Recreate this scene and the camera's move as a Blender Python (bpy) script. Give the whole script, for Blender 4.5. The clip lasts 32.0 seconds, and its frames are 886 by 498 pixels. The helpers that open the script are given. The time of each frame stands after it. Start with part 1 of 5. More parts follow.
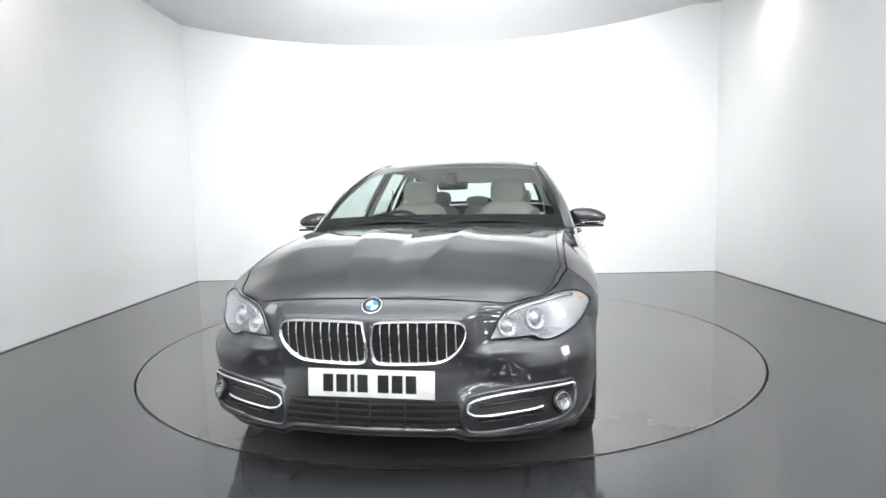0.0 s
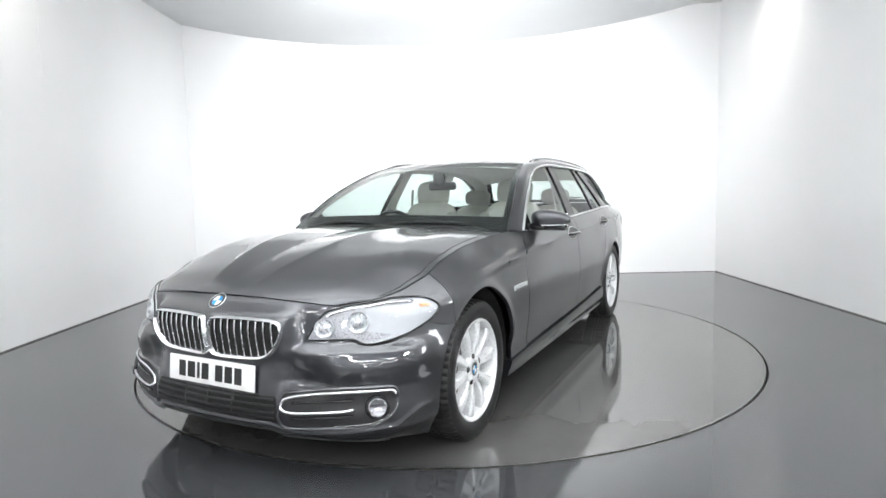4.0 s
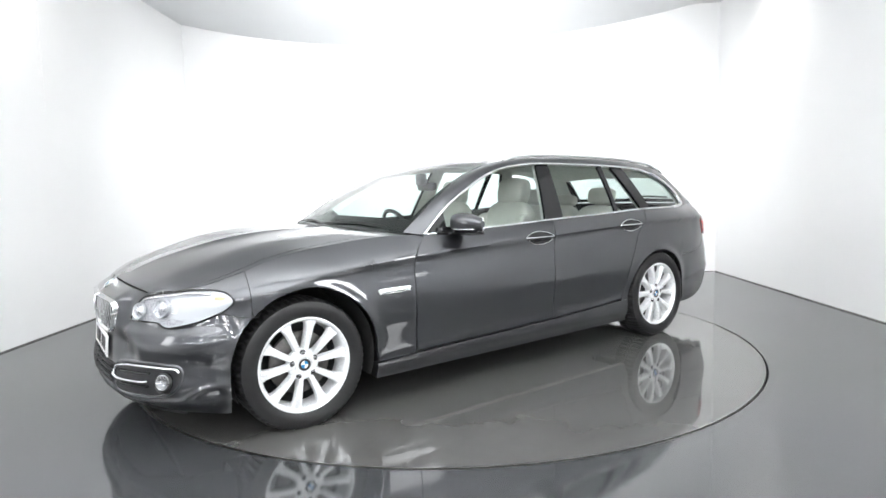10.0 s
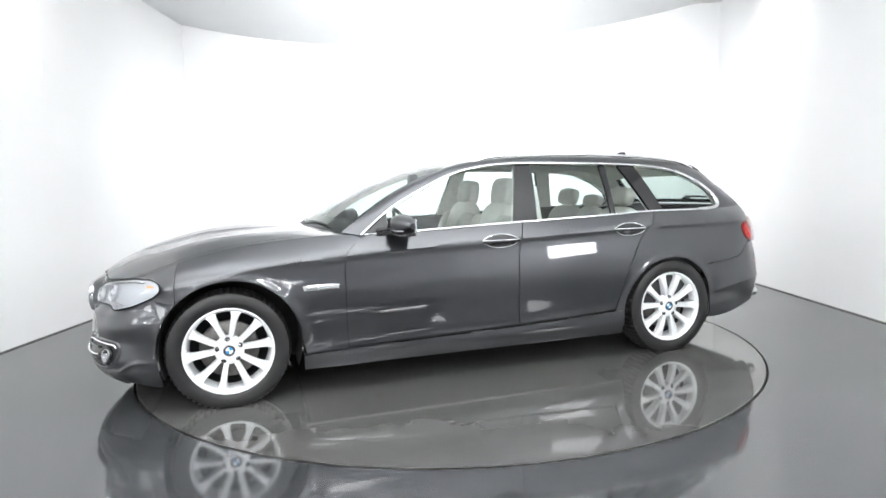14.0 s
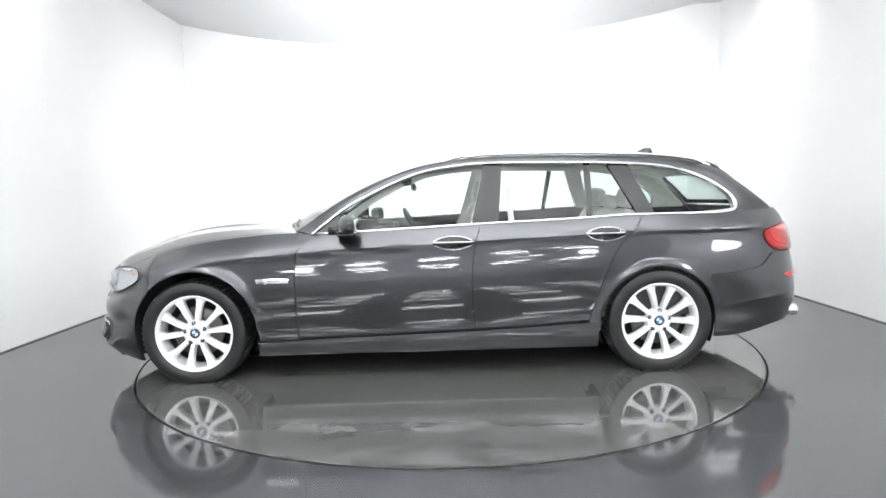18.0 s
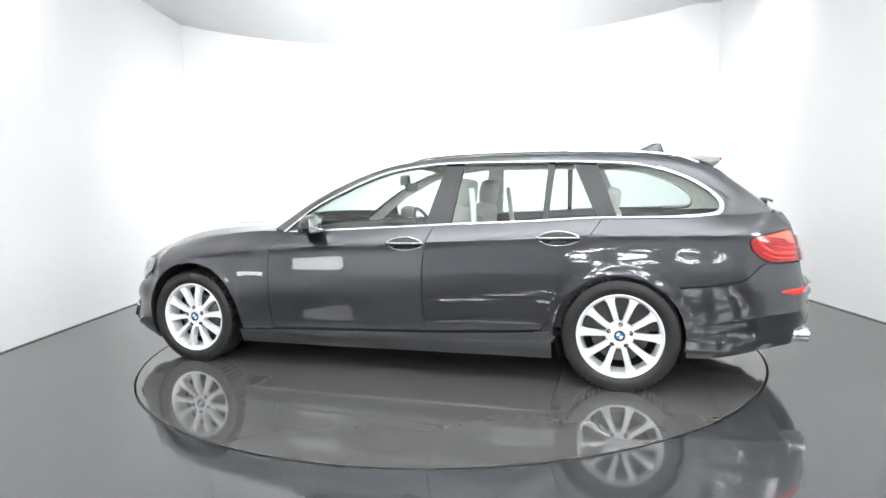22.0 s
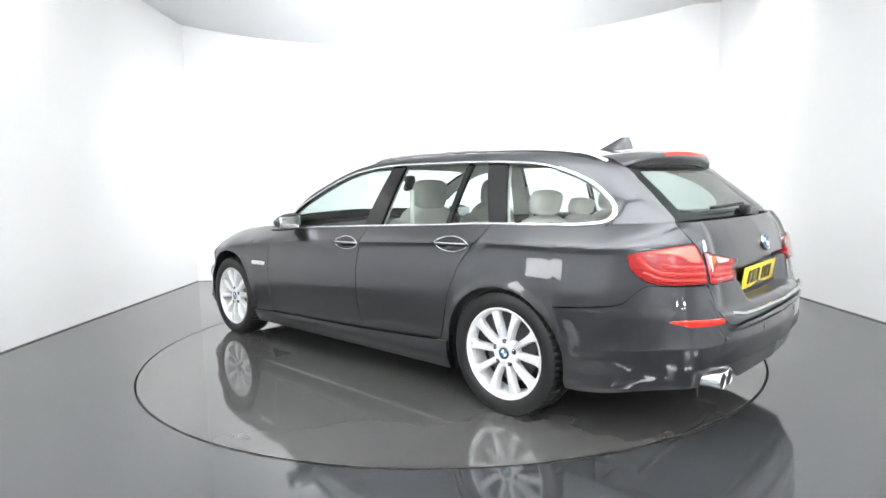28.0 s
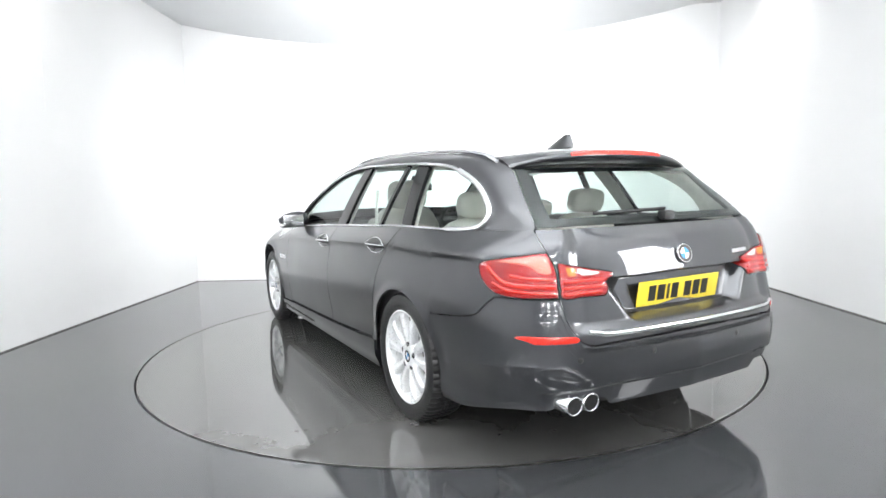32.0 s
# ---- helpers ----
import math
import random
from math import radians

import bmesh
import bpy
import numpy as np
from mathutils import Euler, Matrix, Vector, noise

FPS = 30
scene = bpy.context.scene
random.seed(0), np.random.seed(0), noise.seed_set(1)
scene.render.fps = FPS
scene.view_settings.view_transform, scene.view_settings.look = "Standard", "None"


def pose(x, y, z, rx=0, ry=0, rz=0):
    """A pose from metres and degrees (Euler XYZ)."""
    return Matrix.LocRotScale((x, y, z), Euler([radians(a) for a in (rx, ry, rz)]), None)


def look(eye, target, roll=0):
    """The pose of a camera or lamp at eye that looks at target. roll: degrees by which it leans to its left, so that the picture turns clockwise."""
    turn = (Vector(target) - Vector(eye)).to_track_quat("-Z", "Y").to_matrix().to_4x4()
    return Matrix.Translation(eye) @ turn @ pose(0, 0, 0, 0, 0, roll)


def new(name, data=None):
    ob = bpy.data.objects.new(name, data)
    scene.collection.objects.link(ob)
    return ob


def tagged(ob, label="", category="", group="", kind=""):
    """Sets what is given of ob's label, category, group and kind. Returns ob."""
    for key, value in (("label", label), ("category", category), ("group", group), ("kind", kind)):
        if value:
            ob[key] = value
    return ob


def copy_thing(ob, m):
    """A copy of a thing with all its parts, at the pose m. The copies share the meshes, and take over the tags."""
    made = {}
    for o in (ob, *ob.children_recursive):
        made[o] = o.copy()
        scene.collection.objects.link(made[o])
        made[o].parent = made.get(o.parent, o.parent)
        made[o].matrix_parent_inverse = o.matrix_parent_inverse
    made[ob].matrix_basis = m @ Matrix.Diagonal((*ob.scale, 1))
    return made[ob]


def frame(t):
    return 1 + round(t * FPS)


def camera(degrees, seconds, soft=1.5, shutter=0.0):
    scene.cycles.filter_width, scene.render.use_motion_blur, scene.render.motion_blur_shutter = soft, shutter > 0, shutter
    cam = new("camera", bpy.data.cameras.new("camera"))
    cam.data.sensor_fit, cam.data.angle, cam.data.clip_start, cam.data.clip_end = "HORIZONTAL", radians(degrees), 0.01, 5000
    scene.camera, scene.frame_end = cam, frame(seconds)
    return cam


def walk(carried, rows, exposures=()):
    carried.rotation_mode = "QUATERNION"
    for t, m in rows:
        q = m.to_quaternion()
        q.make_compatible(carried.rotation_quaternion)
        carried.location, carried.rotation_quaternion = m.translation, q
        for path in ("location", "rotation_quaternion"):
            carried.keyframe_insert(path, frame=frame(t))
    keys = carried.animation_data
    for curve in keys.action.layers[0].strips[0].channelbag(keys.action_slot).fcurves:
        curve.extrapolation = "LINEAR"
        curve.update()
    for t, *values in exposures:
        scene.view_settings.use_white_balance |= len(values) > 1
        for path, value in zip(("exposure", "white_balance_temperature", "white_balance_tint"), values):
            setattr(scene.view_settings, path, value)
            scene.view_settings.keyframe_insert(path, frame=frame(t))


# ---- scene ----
# ------------------------------------------------------------ camera
cam = camera(73.93, 32.0, soft=1.6)
EYE, YAW, PITCH, ROLL = (0.0, -4.682, 1.189), -0.0064, 0.0988, -1.536
AIM = (EYE[0] + math.sin(YAW) * math.cos(PITCH), EYE[1] + math.cos(YAW) * math.cos(PITCH), EYE[2] - math.sin(PITCH))
walk(cam, [(0.0, look(EYE, AIM, ROLL)), (32.0, look(EYE, AIM, ROLL))],
     [(0.0, 0.14), (2.0, 0.16), (6.0, 0.35), (9.0, 0.48), (14.0, 0.54), (20.0, 0.52), (25.0, 0.52), (32.0, 0.55)])

# ------------------------------------------------------------ light
world = bpy.data.worlds.new("world")
scene.world = world
world.use_nodes = True
world.node_tree.nodes["Background"].inputs[0].default_value = (0.9, 0.95, 1.0, 1)
world.node_tree.nodes["Background"].inputs[1].default_value = 0.05


def area(name, m, sx, sy, watts, colour=(1, 0.98, 0.95), spread=180):
    d = bpy.data.lights.new(name, "AREA")
    d.shape, d.size, d.size_y, d.energy, d.color, d.spread = "RECTANGLE", sx, sy, watts, colour, radians(spread)
    ob = new(name, d)
    ob.matrix_world = m
    return ob


# unseen lamps: wash lights for the back wall, and uplights added to fill the studio
COOL = (0.965, 0.985, 1.0)
for xx in (-0.95, 0.95):
    area("wash_lamp", look((xx, 0.5, 3.02), (xx, 3.45, 1.55)), 1.8, 0.22, 58, COOL, 122)
    # weak lamp added only to lift the ceiling's brightness
    area("wash_uplight", look((xx, 0.5, 3.07), (xx, 2.6, 3.36)), 1.8, 0.10, 1.5, COOL, 120)
FILL_BARS = [(xx, yy, w) for yy, w in ((-2.4, 56), (-4.3, 76)) for xx in (-1.9, 0.0, 1.9)]
for xx, yy, w in FILL_BARS:
    area("strip_lamp", look((xx, yy, 2.39), (xx, yy + 0.001, 4)), 1.5, 0.07, w, COOL)
PANELS = [look((3.22, -2.95, 1.58), (0.3, -1.6, 1.0)), look((-3.22, -3.05, 1.50), (-0.3, -1.6, 0.9))]
for m, watts in zip(PANELS, (14, 4)):
    area("panel_lamp", m, 0.62, 0.80, watts, COOL)
area("spot_lamp", look((3.2, 1.85, 3.40), (3.62, 1.95, 2.2)), 0.12, 0.12, 3.2, (1, 0.96, 0.9), 110)
area("spot_lamp", look((-3.15, 0.15, 3.40), (-3.55, 0.25, 2.2)), 0.12, 0.12, 1.6, (1, 0.93, 0.86), 110)


# ------------------------------------------------------------ materials
def material(name):
    m = bpy.data.materials.new(name)
    m.use_nodes = True
    return m, m.node_tree, m.node_tree.nodes["Principled BSDF"]


def link(nt, a, b):
    nt.links.new(a, b)


def noise_tex(nt, scale, detail=4, rough=0.55, coords="Object"):
    c = nt.nodes.new("ShaderNodeTexCoord")
    n = nt.nodes.new("ShaderNodeTexNoise")
    n.inputs["Scale"].default_value, n.inputs["Detail"].default_value, n.inputs["Roughness"].default_value = scale, detail, rough
    link(nt, c.outputs[coords], n.inputs["Vector"])
    return n


def ramp(nt, src, lo, hi, a=0.3, b=0.7):
    r = nt.nodes.new("ShaderNodeMapRange")
    r.inputs[1].default_value, r.inputs[2].default_value, r.inputs[3].default_value, r.inputs[4].default_value = a, b, lo, hi
    link(nt, src, r.inputs[0])
    return r.outputs[0]


def mix_colour(nt, fac, a, b):
    m = nt.nodes.new("ShaderNodeMix")
    m.data_type = "RGBA"
    m.inputs[6].default_value, m.inputs[7].default_value = (*a, 1), (*b, 1)
    link(nt, fac, m.inputs[0])
    return m.outputs[2]


def bump(nt, p, height, strength, dist):
    b = nt.nodes.new("ShaderNodeBump")
    b.inputs["Strength"].default_value, b.inputs["Distance"].default_value = strength, dist
    link(nt, height, b.inputs["Height"])
    link(nt, b.outputs[0], p.inputs["Normal"])


def simple(name, colour, rough=0.5, metal=0.0, vary=0.12, scale=8.0, bumps=0.0, bscale=120.0, coat=0.0, rvary=0.08):
    """A surface with two scales of variation: broad tint and fine relief."""
    m, nt, p = material(name)
    n = noise_tex(nt, scale)
    lo, hi = [c * (1 - vary) for c in colour], [min(1, c * (1 + vary)) for c in colour]
    link(nt, mix_colour(nt, ramp(nt, n.outputs[0], 0, 1), lo, hi), p.inputs["Base Color"])
    fine = noise_tex(nt, bscale, 3)
    link(nt, ramp(nt, fine.outputs[0], max(0.02, rough - rvary), min(1, rough + rvary)), p.inputs["Roughness"])
    p.inputs["Metallic"].default_value = metal
    p.inputs["Coat Weight"].default_value = coat
    p.inputs["Coat Roughness"].default_value = 0.04
    if bumps:
        bump(nt, p, fine.outputs[0], bumps, 0.004)
    return m


def wall_paint(name, colour):
    m, nt, p = material(name)
    n = noise_tex(nt, 0.7, 5)
    link(nt, mix_colour(nt, ramp(nt, n.outputs[0], 0, 1), [c * 0.97 for c in colour], colour), p.inputs["Base Color"])
    f = noise_tex(nt, 90, 4)
    p.inputs["Roughness"].default_value = 0.55
    bump(nt, p, f.outputs[0], 0.12, 0.002)
    return m


def epoxy(name, colour, rough):
    """Glossy poured floor paint with faint clouds, scuffs and an orange-peel ripple."""
    m, nt, p = material(name)
    n = noise_tex(nt, 1.3, 6, 0.6)
    link(nt, mix_colour(nt, ramp(nt, n.outputs[0], 0, 1), [c * 0.86 for c in colour], [c * 1.12 for c in colour]), p.inputs["Base Color"])
    s = noise_tex(nt, 3, 2, 0.5)
    link(nt, ramp(nt, s.outputs[0], rough * 0.75, rough * 1.3), p.inputs["Roughness"])
    r, fine = noise_tex(nt, 7, 2), noise_tex(nt, 48, 3)
    both = nt.nodes.new("ShaderNodeMath")
    both.operation = "MULTIPLY_ADD"
    both.inputs[1].default_value = 0.10
    link(nt, fine.outputs[0], both.inputs[0])
    link(nt, r.outputs[0], both.inputs[2])
    bump(nt, p, both.outputs[0], 0.035, 0.006)
    p.inputs["IOR"].default_value = 1.85
    return m


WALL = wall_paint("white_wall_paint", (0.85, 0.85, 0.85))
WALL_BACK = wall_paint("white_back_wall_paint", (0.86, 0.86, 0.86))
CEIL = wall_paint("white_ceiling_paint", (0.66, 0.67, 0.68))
FLOOR = epoxy("grey_epoxy_floor", (0.048, 0.050, 0.053), 0.075)
DISC = epoxy("grey_epoxy_turntable", (0.086, 0.085, 0.082), 0.055)
BLACK = simple("black_rubber_gap", (0.012, 0.012, 0.012), 0.6)
STEEL = simple("brushed_steel_edge", (0.42, 0.41, 0.39), 0.35, 1.0, 0.2, 14)
HALL_WALL = wall_paint("grey_workshop_paint", (0.64, 0.64, 0.65))
SKIRT = simple("scuffed_white_skirting", (0.62, 0.62, 0.61), 0.6, 0, 0.3, 9, 0.2, 40)

m, nt, p = material("fill_bar_diffuser")
p.inputs["Emission Color"].default_value = (1, 0.98, 0.95, 1)
p.inputs["Emission Strength"].default_value = 18.0
GLOW = m
m, nt, p = material("workshop_tube_diffuser")
p.inputs["Emission Color"].default_value = (0.965, 0.985, 1.0, 1)
p.inputs["Emission Strength"].default_value = 76.0
GLOW_HALL = m
m, nt, p = material("light_panel_diffuser")
p.inputs["Emission Color"].default_value = (0.965, 0.985, 1.0, 1)
p.inputs["Emission Strength"].default_value = 1.5
GLOW_PANEL = m


# ------------------------------------------------------------ mesh helpers
def mesh_object(name, verts, faces, mat, parent=None, label="", smooth=True):
    me = bpy.data.meshes.new(name)
    me.from_pydata([tuple(v) for v in verts], [], faces)
    me.materials.append(mat)
    if smooth:
        me.shade_smooth()
    ob = new(name, me)
    if parent:
        ob.parent = parent
    if label:
        ob["label"] = label
    return ob


def box_bm(bm, c, size, bevel=0.0, rot=None):
    r = bmesh.ops.create_cube(bm, size=1.0)
    m = Matrix.Translation(c) @ (rot if rot else Matrix()) @ Matrix.Diagonal((*size, 1))
    bmesh.ops.transform(bm, matrix=m, verts=r["verts"])
    if bevel:
        es = list({e for v in r["verts"] for e in v.link_edges})
        bmesh.ops.bevel(bm, geom=es, offset=bevel, segments=2, affect="EDGES", profile=0.5)


def bm_object(name, bm, mat, parent=None, label="", smooth=False, angle=None):
    bmesh.ops.recalc_face_normals(bm, faces=bm.faces)
    me = bpy.data.meshes.new(name)
    bm.to_mesh(me)
    bm.free()
    me.materials.append(mat)
    if angle:
        me.shade_smooth()
        me.set_sharp_from_angle(angle=radians(angle))
    elif smooth:
        me.shade_smooth()
    ob = new(name, me)
    if parent:
        ob.parent = parent
    if label:
        ob["label"] = label
    return ob


def boxes(name, items, mat, parent=None, label="", bevel=0.004):
    bm = bmesh.new()
    for c, size in items:
        box_bm(bm, c, size, bevel)
    return bm_object(name, bm, mat, parent, label, angle=40)


# ------------------------------------------------------------ the studio
XL, XR, YB, YF, ZC = -3.55, 3.61, 3.44, -5.6, 3.53
RING = 2.27


def floor_sheet():
    """The fixed floor round the turntable: one sheet with a round hole."""
    n = 160
    bm = bmesh.new()
    inner = [bm.verts.new((RING * math.cos(2 * math.pi * i / n), RING * math.sin(2 * math.pi * i / n), 0)) for i in range(n)]
    low = [bm.verts.new((v.co.x, v.co.y, -0.06)) for v in inner]
    outer = []
    for i in range(n):
        a = 2 * math.pi * i / n
        c, s = math.cos(a), math.sin(a)
        k = min((11.0 / abs(c)) if c else 99, ((27.0 if s < 0 else 5.0) / abs(s)) if s else 99)
        outer.append(bm.verts.new((k * c, k * s, 0)))
    for i in range(n):
        j = (i + 1) % n
        bm.faces.new((inner[i], outer[i], outer[j], inner[j]))
        bm.faces.new((low[i], inner[i], inner[j], low[j]))
    ob = bm_object("floor", bm, FLOOR)
    return tagged(ob, "glossy dark grey epoxy studio floor", "floor", kind="structure")


floor_sheet()
tagged(boxes("floor_pit", [((0, 0, -0.10), (5.2, 5.2, 0.05))], BLACK, bevel=0), "dark pit under the turntable", "pit", kind="structure")


def sag(x, y):
    """How far the soft ceiling dips towards the middle of the back wall."""
    k = max(0.0, min(1.0, (y + 0.5) / 3.9))
    k = k * k * (3 - 2 * k)
    return k * 0.40 * max(0.0, 1 - abs((x + 0.1) / 3.42) ** 2.1)


def ceiling():
    nx, ny = 48, 40
    verts, faces = [], []
    for j in range(ny + 1):
        for i in range(nx + 1):
            x = XL - 0.1 + (XR - XL + 0.2) * i / nx
            y = YF - 0.1 + (YB + 0.35 - YF) * j / ny
            verts.append((x, y, ZC - sag(x, y)))
    w = nx + 1
    for j in range(ny):
        for i in range(nx):
            faces.append((j * w + i, (j + 1) * w + i, (j + 1) * w + i + 1, j * w + i + 1))
    k = len(verts)
    verts += [(v[0], v[1], ZC + 0.12) for v in verts[:k]]
    faces += [tuple(k + q for q in reversed(f)) for f in faces[:]]
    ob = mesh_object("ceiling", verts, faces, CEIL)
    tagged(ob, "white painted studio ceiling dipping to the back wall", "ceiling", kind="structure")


ceiling()


def wall(name, a, b, label, mat, height=ZC + 0.06, thick=0.15):
    """A wall slab with its inner face on the line a-b (the room lies to the left of a to b)."""
    bm = bmesh.new()
    d = Vector((b[0] - a[0], b[1] - a[1], 0))
    ln = d.length
    d.normalize()
    nrm = Vector((d.y, -d.x, 0))
    mid = Vector(((a[0] + b[0]) / 2, (a[1] + b[1]) / 2, height / 2 - 0.01)) + nrm * thick / 2
    box_bm(bm, mid, (ln, thick, height + 0.02), 0, Matrix.Rotation(math.atan2(d.y, d.x), 4, "Z"))
    return tagged(bm_object(name, bm, mat), label, "wall", kind="structure")


wall("wall_left", (XL + 0.01, 3.75), (XL - 0.02, YF), "white painted side wall with faint scuffs at its foot", WALL)
wall("wall_back", (3.9, 3.258), (-3.9, 3.606), "brightly washed white back wall", WALL_BACK)
wall("wall_right", (XR - 0.06, YF), (XR + 0.03, 3.45), "white painted side wall with faint scuffs at its foot", WALL)
GRIME = simple("grimy_wall_foot", (0.16, 0.155, 0.15), 0.8, 0, 0.5, 14, 0.3, 60)
wall("baseboard_left", (XL + 0.016, 3.58), (XL - 0.014, YF), "thin grimy sealant line at the wall's foot", GRIME, 0.010, 0.02)
wall("baseboard_back", (3.62, 3.264), (-3.53, 3.584), "thin grimy sealant line at the wall's foot", GRIME, 0.005, 0.02)
wall("baseboard_right", (XR - 0.066, YF), (XR + 0.024, 3.26), "thin grimy sealant line at the wall's foot", GRIME, 0.010, 0.02)
# the workshop beyond the studio's open end, seen only as reflections
HALL, HY, HZ = 9.5, -26.0, 5.0
wall("wall_hall_left", (-HALL, YF), (-HALL, HY), "grey painted workshop wall", HALL_WALL, HZ)
wall("wall_hall_right", (HALL, HY), (HALL, YF), "grey painted workshop wall", HALL_WALL, HZ)
wall("wall_hall_end", (-HALL, HY), (HALL, HY), "grey painted workshop end wall", HALL_WALL, HZ)
wall("wall_return_left", (XL - 0.17, YF), (-HALL, YF), "grey painted wall beside the studio opening", HALL_WALL, HZ)
wall("wall_return_right", (HALL, YF), (XR + 0.09, YF), "grey painted wall beside the studio opening", HALL_WALL, HZ)
tagged(boxes("wall_header", [(((XL + XR) / 2, YF + 0.07, (ZC + HZ) / 2 + 0.07), (XR - XL + 0.3, 0.14, HZ - ZC - 0.14))], HALL_WALL, bevel=0), "grey wall over the studio opening", "wall", kind="structure")
tagged(boxes("ceiling_hall", [((0, (HY + YF) / 2, HZ + 0.08), (2 * HALL + 0.4, YF - HY + 0.6, 0.14))], HALL_WALL, bevel=0), "grey workshop ceiling", "ceiling", kind="structure")
boxes("trim", [((XL + 0.075, 0.66, 2.75), (0.004, 0.010, 1.5))], WALL_BACK)
tagged(bpy.data.objects["trim"], "thin white vertical cable trim on the wall", "trim", kind="structure")
bpy.data.objects["trim"].location.x -= 0.0735


def strip_light(up, wide):
    # up makes an unseen studio bar, added as fill; otherwise a workshop strip light
    body = boxes("strip_light", [((0, 0, 0.0), (1.56, wide + 0.03, 0.05))], SKIRT)
    for q in (-0.6, 0.6):
        boxes("hanger", [((q, 0, 0.60 if up else 0.305), (0.012, 0.012, 1.15 if up else 0.56))], STEEL, body, "thin steel hanger", 0)
    boxes("diffuser", [((0, 0, 0.027 if up else -0.027), (1.50, wide, 0.012))], GLOW if up else GLOW_HALL, body, "glowing white diffuser")
    return tagged(body, "unseen white uplight bar added to fill the studio with light" if up else "white ceiling strip light with a glowing diffuser", "ceiling light", "uplight bars in the studio" if up else "strip lights in the workshop")


first = strip_light(True, 0.07)
first.location = (FILL_BARS[0][0], FILL_BARS[0][1], 2.35)
for xx, yy, w in FILL_BARS[1:]:
    copy_thing(first, pose(xx, yy, 2.35))
second = strip_light(False, 0.16)
second.location = (-6.0, -8.0, 4.42)
for j in range(7):
    for i in range(5):
        if i or j:
            copy_thing(second, pose(-6.0 + 3.0 * i, -8.0 - 2.6 * j, 4.42))


def light_panel(m):
    """A flat lit panel on a black stand beside the camera's view, turned to the car."""
    base = new("light_panel")
    base.location = (m.translation.x, m.translation.y, 0)
    tagged(base, "flat white studio light panel on a black stand", "studio lamp", "light panels beside the car")
    turn = m.to_3x3().to_4x4()
    z = m.translation.z
    for name, c, size, mat, bev in (("housing", (0, 0, 0.045), (0.70, 0.88, 0.05), BLACK, 0.012), ("diffuser", (0, 0, 0.014), (0.64, 0.82, 0.012), GLOW_PANEL, 0.003)):
        bm = bmesh.new()
        box_bm(bm, c, size, bev)
        bm_object(name, bm, mat, base, angle=40).matrix_basis = Matrix.Translation((0, 0, z)) @ turn
    back = turn @ Vector((0, 0, 0.10))
    boxes("pole", [((back.x, back.y, z / 2), (0.032, 0.032, z))], STEEL, base, "steel pole")
    for a in range(3):
        bm = bmesh.new()
        box_bm(bm, (0.24, 0, 0.016), (0.48, 0.028, 0.030), 0.006)
        bmesh.ops.rotate(bm, verts=bm.verts, cent=(0, 0, 0), matrix=Matrix.Rotation(a * 2 * math.pi / 3, 3, "Z"))
        bmesh.ops.translate(bm, verts=bm.verts, vec=(back.x, back.y, 0))
        bm_object("foot", bm, STEEL, base)


for m in PANELS:
    light_panel(m)


def turntable():
    hub = new("turntable")
    tagged(hub, "round glossy grey turntable set flush in the floor", "turntable")
    n = 160
    bm = bmesh.new()
    r = RING - 0.016
    top = [bm.verts.new((r * math.cos(2 * math.pi * i / n), r * math.sin(2 * math.pi * i / n), 0)) for i in range(n)]
    low = [bm.verts.new((v.co.x, v.co.y, -0.06)) for v in top]
    bm.faces.new(top)
    for i in range(n):
        j = (i + 1) % n
        bm.faces.new((low[i], low[j], top[j], top[i]))
    bm_object("disc", bm, DISC, hub)
    bm = bmesh.new()
    prof = [(r - 0.001, -0.03), (r - 0.001, 0.0015), (r + 0.003, 0.0015), (r + 0.003, -0.03)]
    rows = [[bm.verts.new((q * math.cos(2 * math.pi * i / n), q * math.sin(2 * math.pi * i / n), z)) for q, z in prof] for i in range(n)]
    for i in range(n):
        j = (i + 1) % n
        for k in range(3):
            bm.faces.new((rows[i][k], rows[j][k], rows[j][k + 1], rows[i][k + 1]))
    bm_object("edge_strip", bm, STEEL, hub, "thin worn steel edge strip")
    return hub


TABLE = turntable()

# ------------------------------------------------------------ the car: surfaces
# Car space: x forward from the rear axle, y to the car's left, z up; PIVOT is the turntable's centre in it.
PIVOT = Vector((1.3305, -0.1037, 0.0))
CAR = new("estate_car")
tagged(CAR, "dark grey metallic estate car with beige leather seats", "car")


def spline(keys, n=None):
    """A smooth curve through keys [(t, v...)] as a function of t (Hermite, monotone-ish tangents)."""
    k = np.array(keys, float)
    t, v = k[:, 0], k[:, 1:]
    d = np.diff(v, axis=0) / np.diff(t)[:, None]
    m = np.vstack([d[:1], np.where(d[:-1] * d[1:] > 0, 2 * d[:-1] * d[1:] / (d[:-1] + d[1:] + 1e-12), 0), d[-1:]])

    def f(x):
        x = min(max(x, t[0]), t[-1])
        i = min(max(int(np.searchsorted(t, x)) - 1, 0), len(t) - 2)
        h = t[i + 1] - t[i]
        u = (x - t[i]) / h
        r = ((1 + 2 * u) * (1 - u) ** 2) * v[i] + u * (1 - u) ** 2 * h * m[i] + u * u * (3 - 2 * u) * v[i + 1] + u * u * (u - 1) * h * m[i + 1]
        return float(r[0]) if r.shape[0] == 1 else r
    return f


